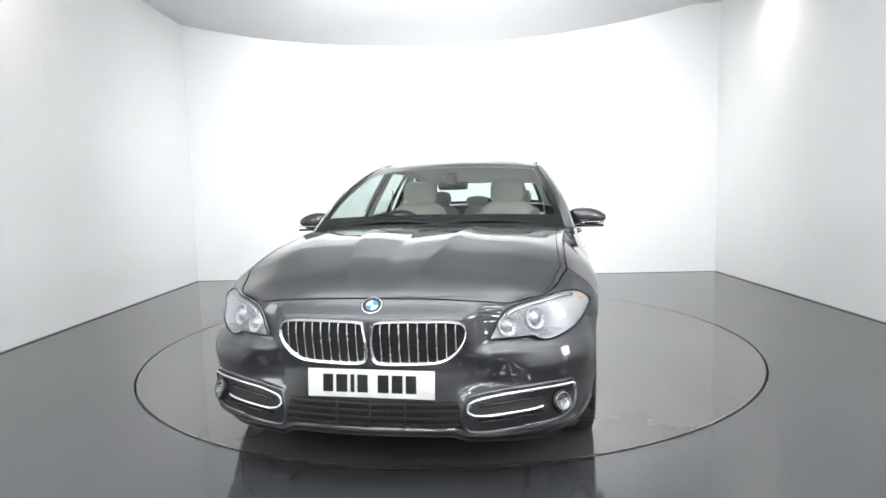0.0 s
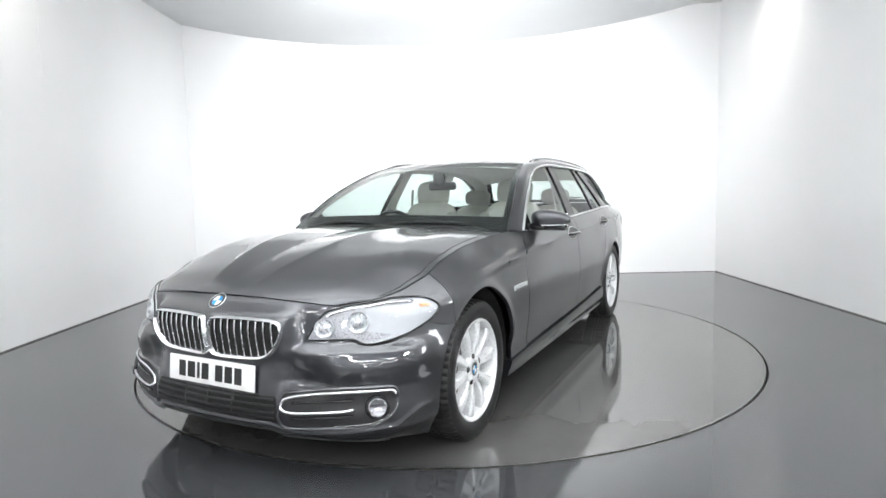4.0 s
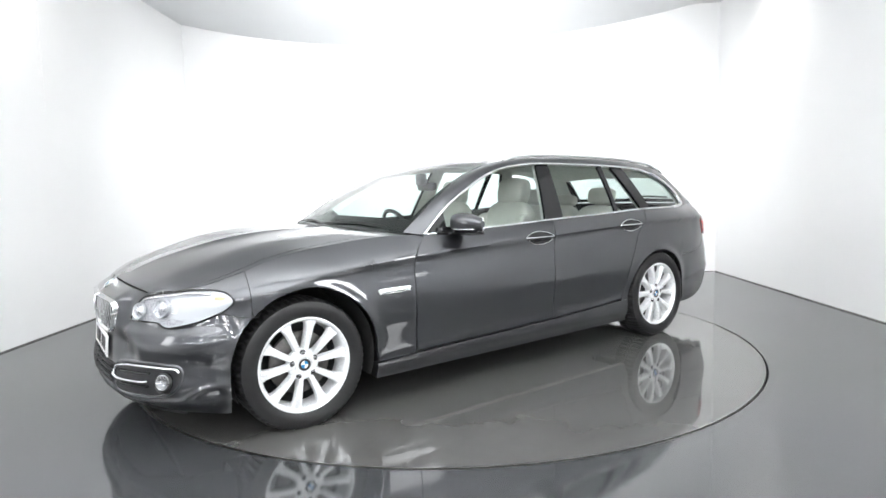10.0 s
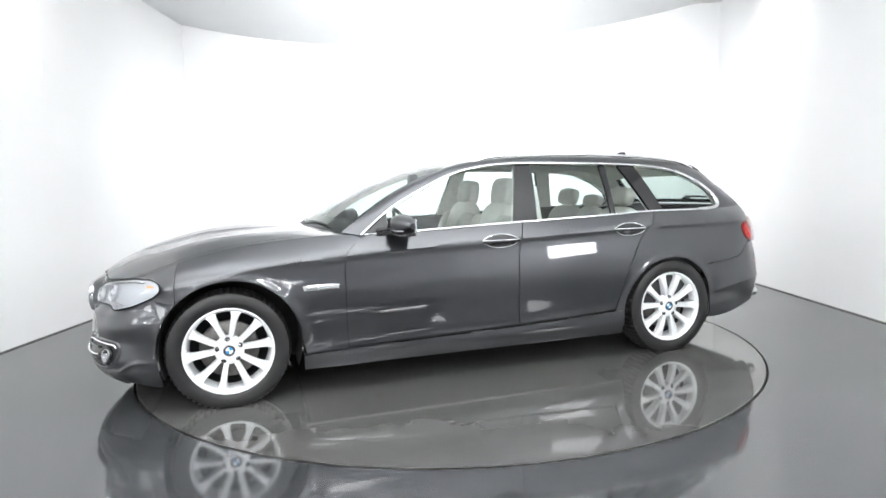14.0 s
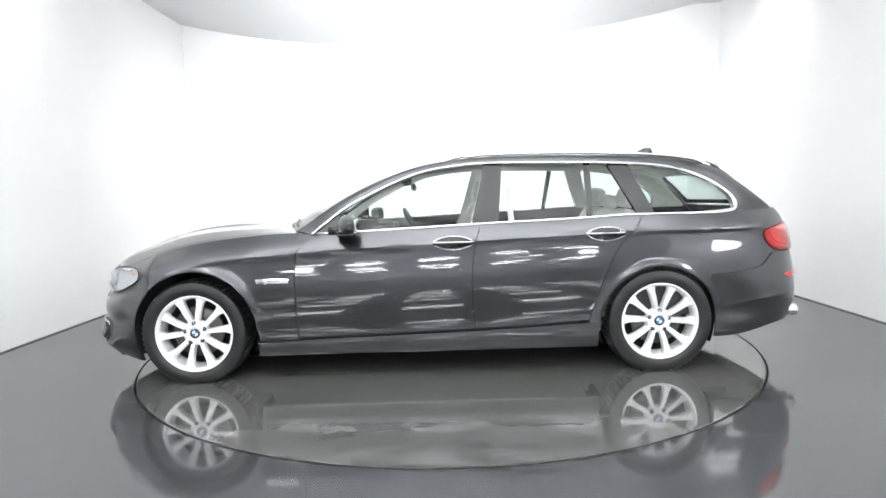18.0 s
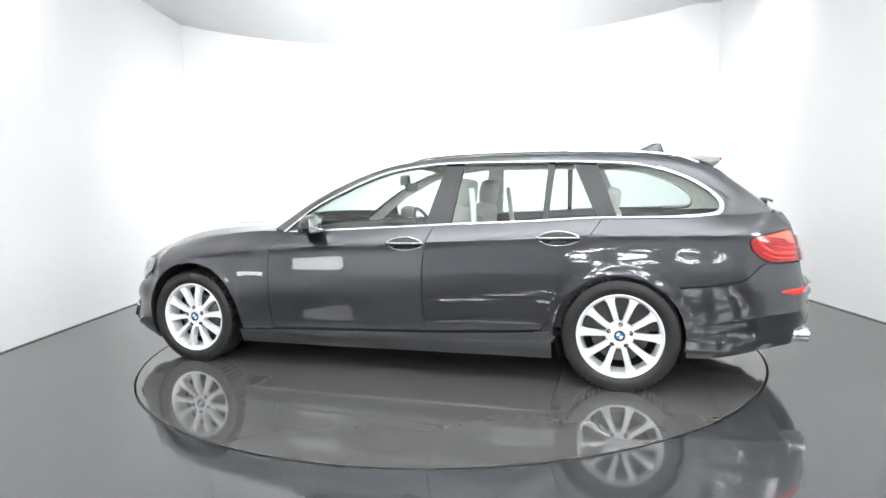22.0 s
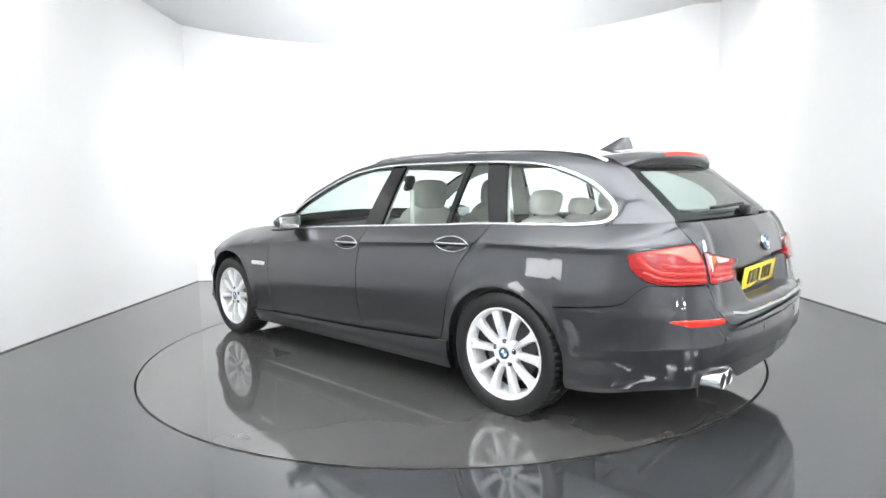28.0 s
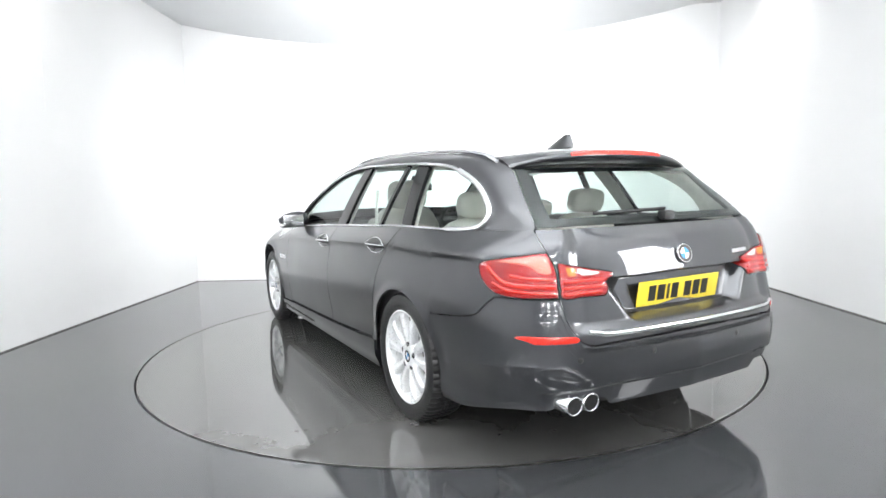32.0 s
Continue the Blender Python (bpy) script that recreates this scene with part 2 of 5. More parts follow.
def catmull(pts, n=40):
    """Points along a Catmull-Rom curve through pts."""
    p = [np.array(q, float) for q in pts]
    p = [2 * p[0] - p[1]] + p + [2 * p[-1] - p[-2]]
    out = []
    for i in range(1, len(p) - 2):
        for k in range(n):
            u = k / n
            out.append(0.5 * (2 * p[i] + (p[i + 1] - p[i - 1]) * u + (2 * p[i - 1] - 5 * p[i] + 4 * p[i + 1] - p[i + 2]) * u * u
                              + (3 * p[i] - p[i - 1] - 3 * p[i + 1] + p[i + 2]) * u ** 3))
    out.append(p[-2])
    return np.array(out)


def ss(a, b, x):
    u = min(1.0, max(0.0, (x - a) / (b - a)))
    return u * u * (3 - 2 * u)


# plan outline of the left half at bumper height, from the nose to the tail
PLAN = catmull([(3.800, 0), (3.785, 0.26), (3.745, 0.46), (3.672, 0.645), (3.566, 0.792), (3.395, 0.880), (3.18, 0.912), (2.9, 0.926),
                (2.3, 0.931), (1.2, 0.933), (0.3, 0.932), (-0.25, 0.922), (-0.62, 0.888), (-0.87, 0.803), (-1.010, 0.648), (-1.070, 0.42), (-1.095, 0)], 30)
PLEN = np.concatenate([[0], np.cumsum(np.hypot(*np.diff(PLAN, axis=0).T))])


def plan(s):
    return np.interp(s, PLEN, PLAN[:, 0]), np.interp(s, PLEN, PLAN[:, 1])


def s_of_x(x):
    return float(np.interp(-x, -PLAN[:, 0], PLEN))


def s_front(y):
    return float(np.interp(y, PLAN[:200, 1], PLEN[:200]))


def s_rear(y):
    return float(np.interp(-y, -PLAN[-150:, 1], PLEN[-150:]))


S_END = float(PLEN[-1])
crease_z = spline([(-1.1, 0.905), (-0.6, 0.905), (0.1, 0.905), (0.75, 0.886), (1.32, 0.858), (2.3, 0.825), (2.84, 0.775), (3.2, 0.70), (3.8, 0.60)])
top_z = spline([(-1.1, 1.020), (-0.9, 1.020), (-0.62, 1.010), (-0.3, 1.003), (0.08, 1.004), (0.53, 0.988), (1.12, 0.970), (1.6, 0.952), (2.12, 0.937),
                (2.35, 0.945), (2.8, 0.912), (3.1, 0.862), (3.3, 0.800), (3.42, 0.772), (3.52, 0.757), (3.62, 0.744), (3.70, 0.734), (3.74, 0.744), (3.8, 0.762)])
top_in = spline([(-1.1, 0.13), (-0.7, 0.135), (-0.3, 0.09), (0.1, 0.078), (2.1, 0.085), (2.35, 0.125), (2.8, 0.155), (3.1, 0.145), (3.35, 0.115), (3.8, 0.12)])
nose_in = spline([(0.15, 0.12), (0.20, 0.05), (0.25, 0.018), (0.30, 0.010), (0.36, 0.022), (0.46, 0.035), (0.56, 0.060), (0.66, 0.086), (0.72, 0.102), (0.78, 0.135), (0.9, 0.2)])
tail_in = spline([(0.18, 0.12), (0.25, 0.05), (0.32, 0.02), (0.45, 0.0), (0.60, 0.008), (0.70, 0.026), (0.80, 0.045), (0.90, 0.068), (0.96, 0.092), (1.03, 0.142)])
ARCH_F, ARCH_R = (2.945, 0.338, 0.388), (0.010, 0.312, 0.372)


def inset(s, z):
    x, y = plan(s)
    c, t, o = crease_z(x), top_z(x), top_in(x)
    w = z - c
    sharp = (1 - ss(2.65, 3.05, x)) * ss(-0.75, -0.5, x)
    g = 0.014 * sharp
    if w > 0:
        side = g + max(0.02, o - g) * min(1.5, w / max(0.03, t - c)) ** (1.7 - 0.5 * sharp)
    else:
        # a narrow undercut below the crease, then the widest part of the body, then the tuck to the sill
        d = -w
        side = sharp * (0.014 + 0.008 * ss(0.0, 0.020, d) - 0.022 * ss(0.016, 0.22, d)) + 0.030 * ss(0.28, 0.58, d) - 0.010 * sharp * ss(0.50, 0.60, d)
        side += 0.03 * ss(0.26, 0.17, z)
    for ax, az, ar in (ARCH_F, ARCH_R):
        r = math.hypot(x - ax, z - az)
        side -= 0.010 * ss(0.30, 0.44, z) * math.exp(-((r - ar) / 0.035) ** 2)
    f, b = ss(3.22, 3.66, x), ss(-0.55, -0.98, x)
    # the headlamp corner leans in; the upright grille stands out of the sloping nose
    side += 0.030 * ss(0.50, 0.66, z) * ss(3.20, 3.34, x)
    corner = 0.022 * ss(0.46, 0.60, z) * ss(0.55, 0.70, y) + 0.028 * ss(0.36, 0.44, z) * ss(0.30, 0.44, y) * ss(0.62, 0.50, y) * ss(0.56, 0.47, z)
    grille = 0.050 * ss(0.47, 0.66, z) * ss(0.745, 0.690, z) * ss(0.47, 0.36, y)
    return side * (1 - f) * (1 - b) + f * (nose_in(z) + corner - grille) + b * (tail_in(z) + 0.034 * ss(0.605, 0.645, z) * ss(0.68, 0.58, y) + 0.066 * ss(0.630, 0.658, z) * ss(0.818, 0.798, z) * ss(0.025, -0.03, y - 0.335 - 0.75 * (z - 0.643)))


def skin(s, z, out=0.0):
    """A point of the body's side, nose and tail at plan length s and height z, pushed out by some metres."""
    (x0, y0), (x1, y1) = plan(max(0, s - 0.02)), plan(min(S_END, s + 0.02))
    dx, dy = x1 - x0, y1 - y0
    k = math.hypot(dx, dy) or 1
    nx, ny = -dy / k, dx / k
    if ny < 0 and abs(nx) < 0.5:
        nx, ny = -nx, -ny
    x, y = plan(s)
    if s < 0.05:
        nx, ny = 1.0, 0.0
    if s > S_END - 0.05:
        nx, ny = -1.0, 0.0
    # the outward side of the outline
    if (x - 1.35) * nx + y * ny < 0:
        nx, ny = -nx, -ny
    d = inset(s, z) - out
    return np.array((x - nx * d, max(0.0, y - ny * d), z))


def bottom_z(x):
    """The lower edge of the body over the wheels."""
    for ax, az, ar in (ARCH_F, ARCH_R):
        if abs(x - ax) < ar:
            return az + math.sqrt(ar * ar - (x - ax) ** 2)
    return 0.0


# ------------------------------------------------------------ the car: materials
def paint():
    m, nt, p = material("dark_grey_metallic_paint")
    f = noise_tex(nt, 1.5, 1)
    link(nt, mix_colour(nt, ramp(nt, f.outputs[0], 0, 1), (0.042, 0.044, 0.050), (0.048, 0.050, 0.057)), p.inputs["Base Color"])
    p.inputs["Metallic"].default_value = 0.85
    d = noise_tex(nt, 2.0, 1)
    link(nt, ramp(nt, d.outputs[0], 0.31, 0.36), p.inputs["Roughness"])
    p.inputs["Coat Weight"].default_value = 1.0
    p.inputs["Coat Roughness"].default_value = 0.035
    p.inputs["Coat IOR"].default_value = 1.75
    return m


PAINT = paint()
PLASTIC = simple("black_plastic_trim", (0.018, 0.018, 0.019), 0.42, 0, 0.15, 20, 0.15, 260)
GLOSSBLACK = simple("gloss_black_trim", (0.008, 0.008, 0.009), 0.10, 0, 0.1, 20, rvary=0.03)
CHROME = simple("satin_chrome_trim", (0.80, 0.81, 0.82), 0.16, 1.0, 0.05, 10, rvary=0.05)
CHROME_DARK = simple("dark_chrome", (0.35, 0.35, 0.36), 0.2, 1.0, 0.1, 10)
ALLOY = simple("silver_alloy_paint", (0.82, 0.83, 0.84), 0.30, 0.25, 0.06, 10, coat=0.4, rvary=0.05)
# near-black alloy: shade behind the spokes and in bolt wells, put into the colour
ALLOY_SHADE = simple("alloy_with_painted_shade", (0.045, 0.045, 0.047), 0.5, 0.6, 0.2, 10)
DISC_IRON = simple("brake_disc_iron", (0.14, 0.135, 0.13), 0.45, 0.9, 0.2, 30)
TYRE = simple("tyre_rubber", (0.011, 0.011, 0.0115), 0.42, 0, 0.25, 12, 0.3, 180)
LINER = simple("wheel_arch_liner", (0.010, 0.010, 0.010), 0.85, 0, 0.3, 10)
LEATHER = simple("oyster_leather", (0.62, 0.60, 0.56), 0.5, 0, 0.06, 12, 0.25, 190)
LEATHER_SIDE = simple("oyster_leather_piping", (0.50, 0.48, 0.445), 0.55, 0, 0.08, 12, 0.25, 190)
DASH = simple("black_soft_dashboard", (0.030, 0.030, 0.032), 0.6, 0, 0.15, 20, 0.3, 240)
LINING = simple("pale_headlining", (0.80, 0.79, 0.75), 0.9, 0, 0.08, 30, 0.2, 300)
CARPET = simple("dark_carpet", (0.02, 0.02, 0.021), 0.95, 0, 0.3, 40, 0.5, 300)
WOOD = simple("dark_wood_trim", (0.10, 0.055, 0.03), 0.25, 0, 0.4, 30, coat=0.6)
WHITE_PLATE = simple("white_number_plate", (0.82, 0.82, 0.81), 0.35, 0, 0.03, 20)
YELLOW_PLATE = simple("yellow_number_plate", (0.85, 0.66, 0.05), 0.35, 0, 0.04, 20)
INK = simple("black_plate_bars", (0.012, 0.012, 0.012), 0.4)
BLUE = simple("blue_enamel", (0.04, 0.25, 0.52), 0.2)
ENAMEL = simple("white_enamel", (0.80, 0.81, 0.82), 0.2)
ORANGE = simple("amber_lens", (0.75, 0.42, 0.22), 0.15)
LAMP_HOUSING = simple("headlamp_silver_housing", (0.46, 0.47, 0.49), 0.30, 0.3, 0.05, 3, rvary=0.0)


def glass(name, tint):
    """A thin pane: tinted see-through with mirror reflections by Fresnel."""
    m = bpy.data.materials.new(name)
    m.use_nodes = True
    nt = m.node_tree
    nt.nodes.clear()
    o = nt.nodes.new("ShaderNodeOutputMaterial")
    t = nt.nodes.new("ShaderNodeBsdfTransparent")
    t.inputs[0].default_value = (*tint, 1)
    g = nt.nodes.new("ShaderNodeBsdfGlossy")
    g.inputs["Roughness"].default_value = 0.0
    lw = nt.nodes.new("ShaderNodeLayerWeight")
    lw.inputs[0].default_value = 0.5
    pw = nt.nodes.new("ShaderNodeMath")
    pw.operation = "POWER"
    pw.inputs[1].default_value = 5.0
    link(nt, lw.outputs["Facing"], pw.inputs[0])
    fr = nt.nodes.new("ShaderNodeMath")
    fr.operation = "MULTIPLY_ADD"
    fr.inputs[1].default_value, fr.inputs[2].default_value = 0.80, 0.045
    link(nt, pw.outputs[0], fr.inputs[0])
    mx = nt.nodes.new("ShaderNodeMixShader")
    link(nt, fr.outputs[0], mx.inputs[0])
    link(nt, t.outputs[0], mx.inputs[1])
    link(nt, g.outputs[0], mx.inputs[2])
    link(nt, mx.outputs[0], o.inputs[0])
    return m


GLASS = glass("green_tinted_glass", (0.71, 0.78, 0.755))
CLEAR = glass("clear_lamp_cover", (0.95, 0.96, 0.97))


def red_lens():
    m, nt, p = material("red_lamp_lens")
    n = noise_tex(nt, 60, 2)
    link(nt, mix_colour(nt, ramp(nt, n.outputs[0], 0, 1), (0.72, 0.016, 0.010), (0.85, 0.035, 0.018)), p.inputs["Base Color"])
    p.inputs["Roughness"].default_value = 0.12
    p.inputs["Coat Weight"].default_value = 1.0
    p.inputs["Subsurface Weight"].default_value = 0.0
    return m


RED = red_lens()
RED_DEEP = simple("deep_red_lens", (0.36, 0.008, 0.008), 0.2)
PINK = simple("pale_red_lens", (0.82, 0.16, 0.11), 0.15, coat=1.0)
AMBER = simple("amber_lamp_lens", (0.85, 0.22, 0.02), 0.15, coat=1.0)
PALE = simple("clear_white_lamp_lens", (0.75, 0.68, 0.62), 0.2, coat=1.0)


# ------------------------------------------------------------ the car: mesh helpers
def part(name, verts, faces, mat, parent=None, label="", flip=False, smooth=True, sharp=None):
    """Links a mesh in car space as one part of the car, or under one of its parts."""
    pts = [Vector(v) - PIVOT for v in verts]
    if flip:
        faces = [tuple(reversed(f)) for f in faces]
    ob = mesh_object(name, pts, faces, mat, parent or CAR, label, smooth)
    if sharp:
        ob.data.set_sharp_from_angle(angle=radians(sharp))
    return ob


def part_bm(name, bm, mat, parent=None, label="", sharp=35):
    bmesh.ops.translate(bm, vec=-PIVOT, verts=bm.verts)
    return bm_object(name, bm, mat, parent or CAR, label, angle=sharp)


def mirror(verts):
    return [(v[0], -v[1], v[2]) for v in verts]


def grid_faces(nu, nv):
    w = nv + 1
    return [(i * w + j, (i + 1) * w + j, (i + 1) * w + j + 1, i * w + j + 1) for i in range(nu) for j in range(nv)]


def orient(verts, faces, away=(1.35, 0, 0.6)):
    """Turns a sheet's faces so that they look away from a point inside the car."""
    tot = 0.0
    a = Vector(away)
    for f in faces[:: max(1, len(faces) // 200)]:
        p = [Vector(verts[k]) for k in f]
        n = (p[1] - p[0]).cross(p[2] - p[0])
        tot += 1 if n.dot((p[0] + p[2]) / 2 - a) > 0 else -1
    return [tuple(reversed(f)) for f in faces] if tot < 0 else faces


def with_rim(verts, faces, nu, nv, depth):
    """Adds a folded-in edge to a grid sheet, so that panel gaps have depth."""
    w = nv + 1
    loop = [i * w for i in range(nu + 1)] + [nu * w + j for j in range(1, nv + 1)] + [i * w + nv for i in range(nu - 1, -1, -1)] + [j for j in range(nv - 1, 0, -1)]
    nrm = {}
    for f in faces:
        p = [Vector(verts[k]) for k in f]
        n = (p[2] - p[0]).cross(p[3] - p[1])
        for k in f:
            nrm[k] = nrm.get(k, Vector()) + n
    out, extra = list(verts), {}
    for k in loop:
        n = nrm[k].normalized()
        extra[k] = len(out)
        out.append(tuple(Vector(verts[k]) - n * depth))
    fs = list(faces)
    edges = {(f[a], f[(a + 1) % 4]) for f in faces for a in range(4)}
    for a, b in zip(loop, loop[1:] + loop[:1]):
        if (a, b) in edges:
            fs.append((b, a, extra[a], extra[b]))
        else:
            fs.append((a, b, extra[b], extra[a]))
    return out, fs


def sheet(fn, nu, nv, depth=0.012, away=(1.35, 0, 0.6)):
    """A grid of fn(u, v), u and v from 0 to 1, turned outwards, with folded edges."""
    verts = [tuple(fn(i / nu, j / nv)) for i in range(nu + 1) for j in range(nv + 1)]
    faces = orient(verts, grid_faces(nu, nv), away)
    return with_rim(verts, faces, nu, nv, depth) if depth else (verts, faces)


def both_sides(name, fn, nu, nv, mat, label="", depth=0.012, parents=(None, None), away=(1.35, 0, 0.6)):
    v, f = sheet(fn, nu, nv, depth, away)
    a = part(name, v, f, mat, parents[0], label, sharp=40)
    b = part(name, mirror(v), f, mat, parents[1], label, flip=True, sharp=40)
    return a, b


def whole(name, fn, nu, nv, mat, label="", depth=0.012, parent=None):
    """A panel across the car's middle: fn(u, v) is its left half, with u = 0 on the middle line."""
    def g(u, v):
        q = fn(abs(2 * u - 1), v)
        return (q[0], q[1] if u >= 0.5 else -q[1], q[2])
    v, f = sheet(g, 2 * nu, nv, depth)
    return part(name, v, f, mat, parent, label, sharp=40)


def tube(pts, rx, ry=None, n=8, closed=False, flat=None):
    """A round or oval bar along points. Returns verts, faces."""
    ry = ry or rx
    P = [Vector(p) for p in pts]
    verts, faces = [], []
    k = len(P)
    for i, p in enumerate(P):
        a = P[(i - 1) % k] if closed else P[max(0, i - 1)]
        b = P[(i + 1) % k] if closed else P[min(k - 1, i + 1)]
        t = (b - a).normalized()
        up = Vector(flat) if flat is not None else Vector((0, 0, 1))
        side = t.cross(up)
        side = side.normalized() if side.length > 1e-4 else Vector((0, 1, 0))
        u2 = side.cross(t)
        for j in range(n):
            q = 2 * math.pi * (j + 0.5) / n
            verts.append(tuple(p + side * rx * math.cos(q) + u2 * ry * math.sin(q)))
    m = k if closed else k - 1
    for i in range(m):
        for j in range(n):
            faces.append((i * n + j, ((i + 1) % k) * n + j, ((i + 1) % k) * n + (j + 1) % n, i * n + (j + 1) % n))
    if not closed:
        faces.append(tuple(range(n)))
        faces.append(tuple(reversed(range((k - 1) * n, k * n))))
    return verts, [tuple(reversed(f)) for f in faces]


def bars(name, pts, rx, ry, mat, parent=None, label="", two=True, closed=False, n=8, flat=None, parents=None):
    v, f = tube(pts, rx, ry, n, closed, flat)
    a = part(name, v, f, mat, parents[0] if parents else parent, label, sharp=50)
    if two:
        part(name, mirror(v), f, mat, parents[1] if parents else parent, label, flip=True, sharp=50)
    return a


# ------------------------------------------------------------ the car: lower body
GAP = 0.003


def arch_edge(z, arch, sign, limit):
    """x of the wheel arch's edge at height z, before or behind the wheel."""
    ax, az, ar = arch
    h = min(max(z - az, 0), ar * 0.999)
    x = ax + sign * math.sqrt(ar * ar - h * h)
    return max(x, limit) if sign > 0 else min(x, limit)


def front_bumper(u, v):
    z = 0.5
    for _ in range(5):
        s = u * s_of_x(arch_edge(z, ARCH_F, 1, 3.22) + GAP)
        x, y = plan(s)
        zb = 0.236 - 0.034 * ss(0.33, 0.40, y) - 0.036 * ss(0.42, 0.80, y) - 0.022 * ss(3.58, 3.34, x)
        zt = top_z(x) - GAP
        z = zb + (zt - zb) * v
    # a shelf under the headlamps
    shelf = 0.024 * ss(0.590, 0.545, z) * ss(0.40, 0.52, z) * ss(0.40, 0.50, y) * ss(3.30, 3.46, x)
    # a raised lower edge, and the rib that runs under the fog lamps
    rib = 0.254 - 0.032 * ss(0.33, 0.39, y) + 0.020 * ss(0.60, 0.80, y) + 0.06 * ss(0.80, 0.87, y)
    shelf += 0.011 * math.exp(-((z - rib) / 0.012) ** 2) * ss(3.36, 3.50, x)
    return skin(s, z, shelf)


whole("front_bumper", front_bumper, 80, 96, PAINT, "dark grey bumper wrapping up to the bonnet")


def side_panel(left, right, low, high, warp=1.0):
    """A panel of the body's side; left and right give x by height, low and high give z by x."""
    def f(u, v):
        u2 = u
        x = left(0.6) + (right(0.6) - left(0.6)) * u2
        for _ in range(5):
            z = low(x) + (high(x) - low(x)) * v
            xl, xr = left(z) - GAP, right(z) + GAP
            x = xl + (xr - xl) * u2
        return skin(s_of_x(x), z)
    return f


door_front = spline([(0.17, 2.29), (0.275, 2.294), (0.486, 2.303), (0.705, 2.302), (0.825, 2.289), (0.878, 2.245), (0.945, 2.165)])
door_middle = spline([(0.17, 1.172), (0.30, 1.176), (0.47, 1.189), (0.686, 1.188), (0.863, 1.163), (0.98, 1.120)])
door_rear = spline([(0.17, 0.51), (0.335, 0.453), (0.442, 0.418), (0.6, 0.366), (0.81, 0.264), (0.91, 0.165), (1.01, 0.095)])
sill_top = spline([(0.38, 0.338), (1.18, 0.302), (2.3, 0.273), (2.56, 0.262)])


def edge_top(x):
    return top_z(x) - 0.002


def fender_fn(u, v):
    """Columns bunch up round the wheel arch, whose edge is the panel's lower edge."""
    ax, az, ar = ARCH_F
    if u < 0.75:
        q = u / 0.75
        a0 = math.acos((3.22 - ax) / ar)
        a = a0 + (math.pi - a0) * q
        x = ax + ar * math.cos(a)
        zb = az + ar * math.sin(a)
    else:
        q = (u - 0.75) / 0.25
        x = ax - ar - 0.002 + (door_front(0.5) + GAP - (ax - ar - 0.002)) * q
        zb = sill_top(x) + GAP if q > 0.0 else az
    zt = edge_top(x)
    z = zb + (zt - zb) * v
    if u > 0.75:
        q = (u - 0.75) / 0.25
        x = (ax - ar - 0.002) + (door_front(z) + GAP - (ax - ar - 0.002)) * q
        z = zb + (edge_top(x) - zb) * v
    return skin(s_of_x(x), z)


FW = both_sides("front_wing", fender_fn, 64, 26, PAINT, "dark grey front wing over the wheel", 0.02)
FD = both_sides("front_door", side_panel(door_front, door_middle, lambda x: sill_top(x) + 0.012, edge_top), 30, 34, PAINT)
RD = both_sides("rear_door", side_panel(door_middle, door_rear, lambda x: max(sill_top(max(x, 0.4)) + 0.012, bottom_z(x) + 0.0), edge_top), 40, 34, PAINT)

bumper_line = spline([(-1.1, 0.744), (-0.9, 0.744), (-0.765, 0.746), (-0.712, 0.712), (-0.662, 0.664), (-0.60, 0.646), (-0.30, 0.612), (-0.1, 0.592)])
gate_foot = spline([(0.0, 0.576), (0.48, 0.566), (0.56, 0.560), (0.605, 0.572), (0.635, 0.605), (0.665, 0.660), (0.685, 0.735), (0.70, 0.746), (0.9, 0.746)])
gate_side = spline([(0.55, 0.0), (0.75, 0.0), (0.88, 0.020), (0.93, 0.054), (1.03, 0.150)])


def s_gate(z):
    """Plan length of the tailgate's side edge at height z."""
    return s_rear(0.690) - gate_side(z)



def door_foot(z, xa):
    return max(xa + 0.022, door_rear(z) - GAP)


Z_DOOR = 0.95
for _ in range(8):
    Z_DOOR = edge_top(door_rear(Z_DOOR) - GAP)


def quarter_fn(u, v):
    """From the rear door's edge over the wheel arch to the tail lamp; the arch is the lower edge."""
    ax, az, ar = ARCH_R
    if u <= 0.6:
        a = -0.03 * math.pi + 0.45 * math.pi * u / 0.4 if u <= 0.4 else math.pi * (0.42 + 0.38 * (u - 0.4) / 0.2)
        xa, za = ax + ar * math.cos(a), az + ar * math.sin(a)
        if u <= 0.4:
            z0 = az + ar * math.sin(-0.03 * math.pi)
            zo = z0 + (Z_DOOR - z0) * u / 0.4
            xo = door_foot(zo, ax + math.sqrt(max(0.0, ar * ar - (zo - az) ** 2)) if abs(zo - az) < ar else -9)
        else:
            x0, x1 = door_rear(Z_DOOR) - GAP, ax + ar * math.cos(math.pi * 0.80)
            xo = x0 + (x1 - x0) * (u - 0.4) / 0.2
            zo = edge_top(xo)
        x, z = xa + (xo - xa) * v, za + (zo - za) * v
    else:
        q = (u - 0.6) / 0.4
        x0 = ax + ar * math.cos(math.pi * 0.80)
        z = 0.8
        for _ in range(6):
            s = s_of_x(x0) + (s_gate(z) - GAP - s_of_x(x0)) * q
            x = plan(s)[0]
            zb = max(bumper_line(x) + GAP, bottom_z(x))
            z = zb + (edge_top(x) - zb) * v
        return skin(s, z)
    return skin(s_of_x(x), z)


RQ = both_sides("rear_quarter", quarter_fn, 70, 36, PAINT, "dark grey rear quarter panel")

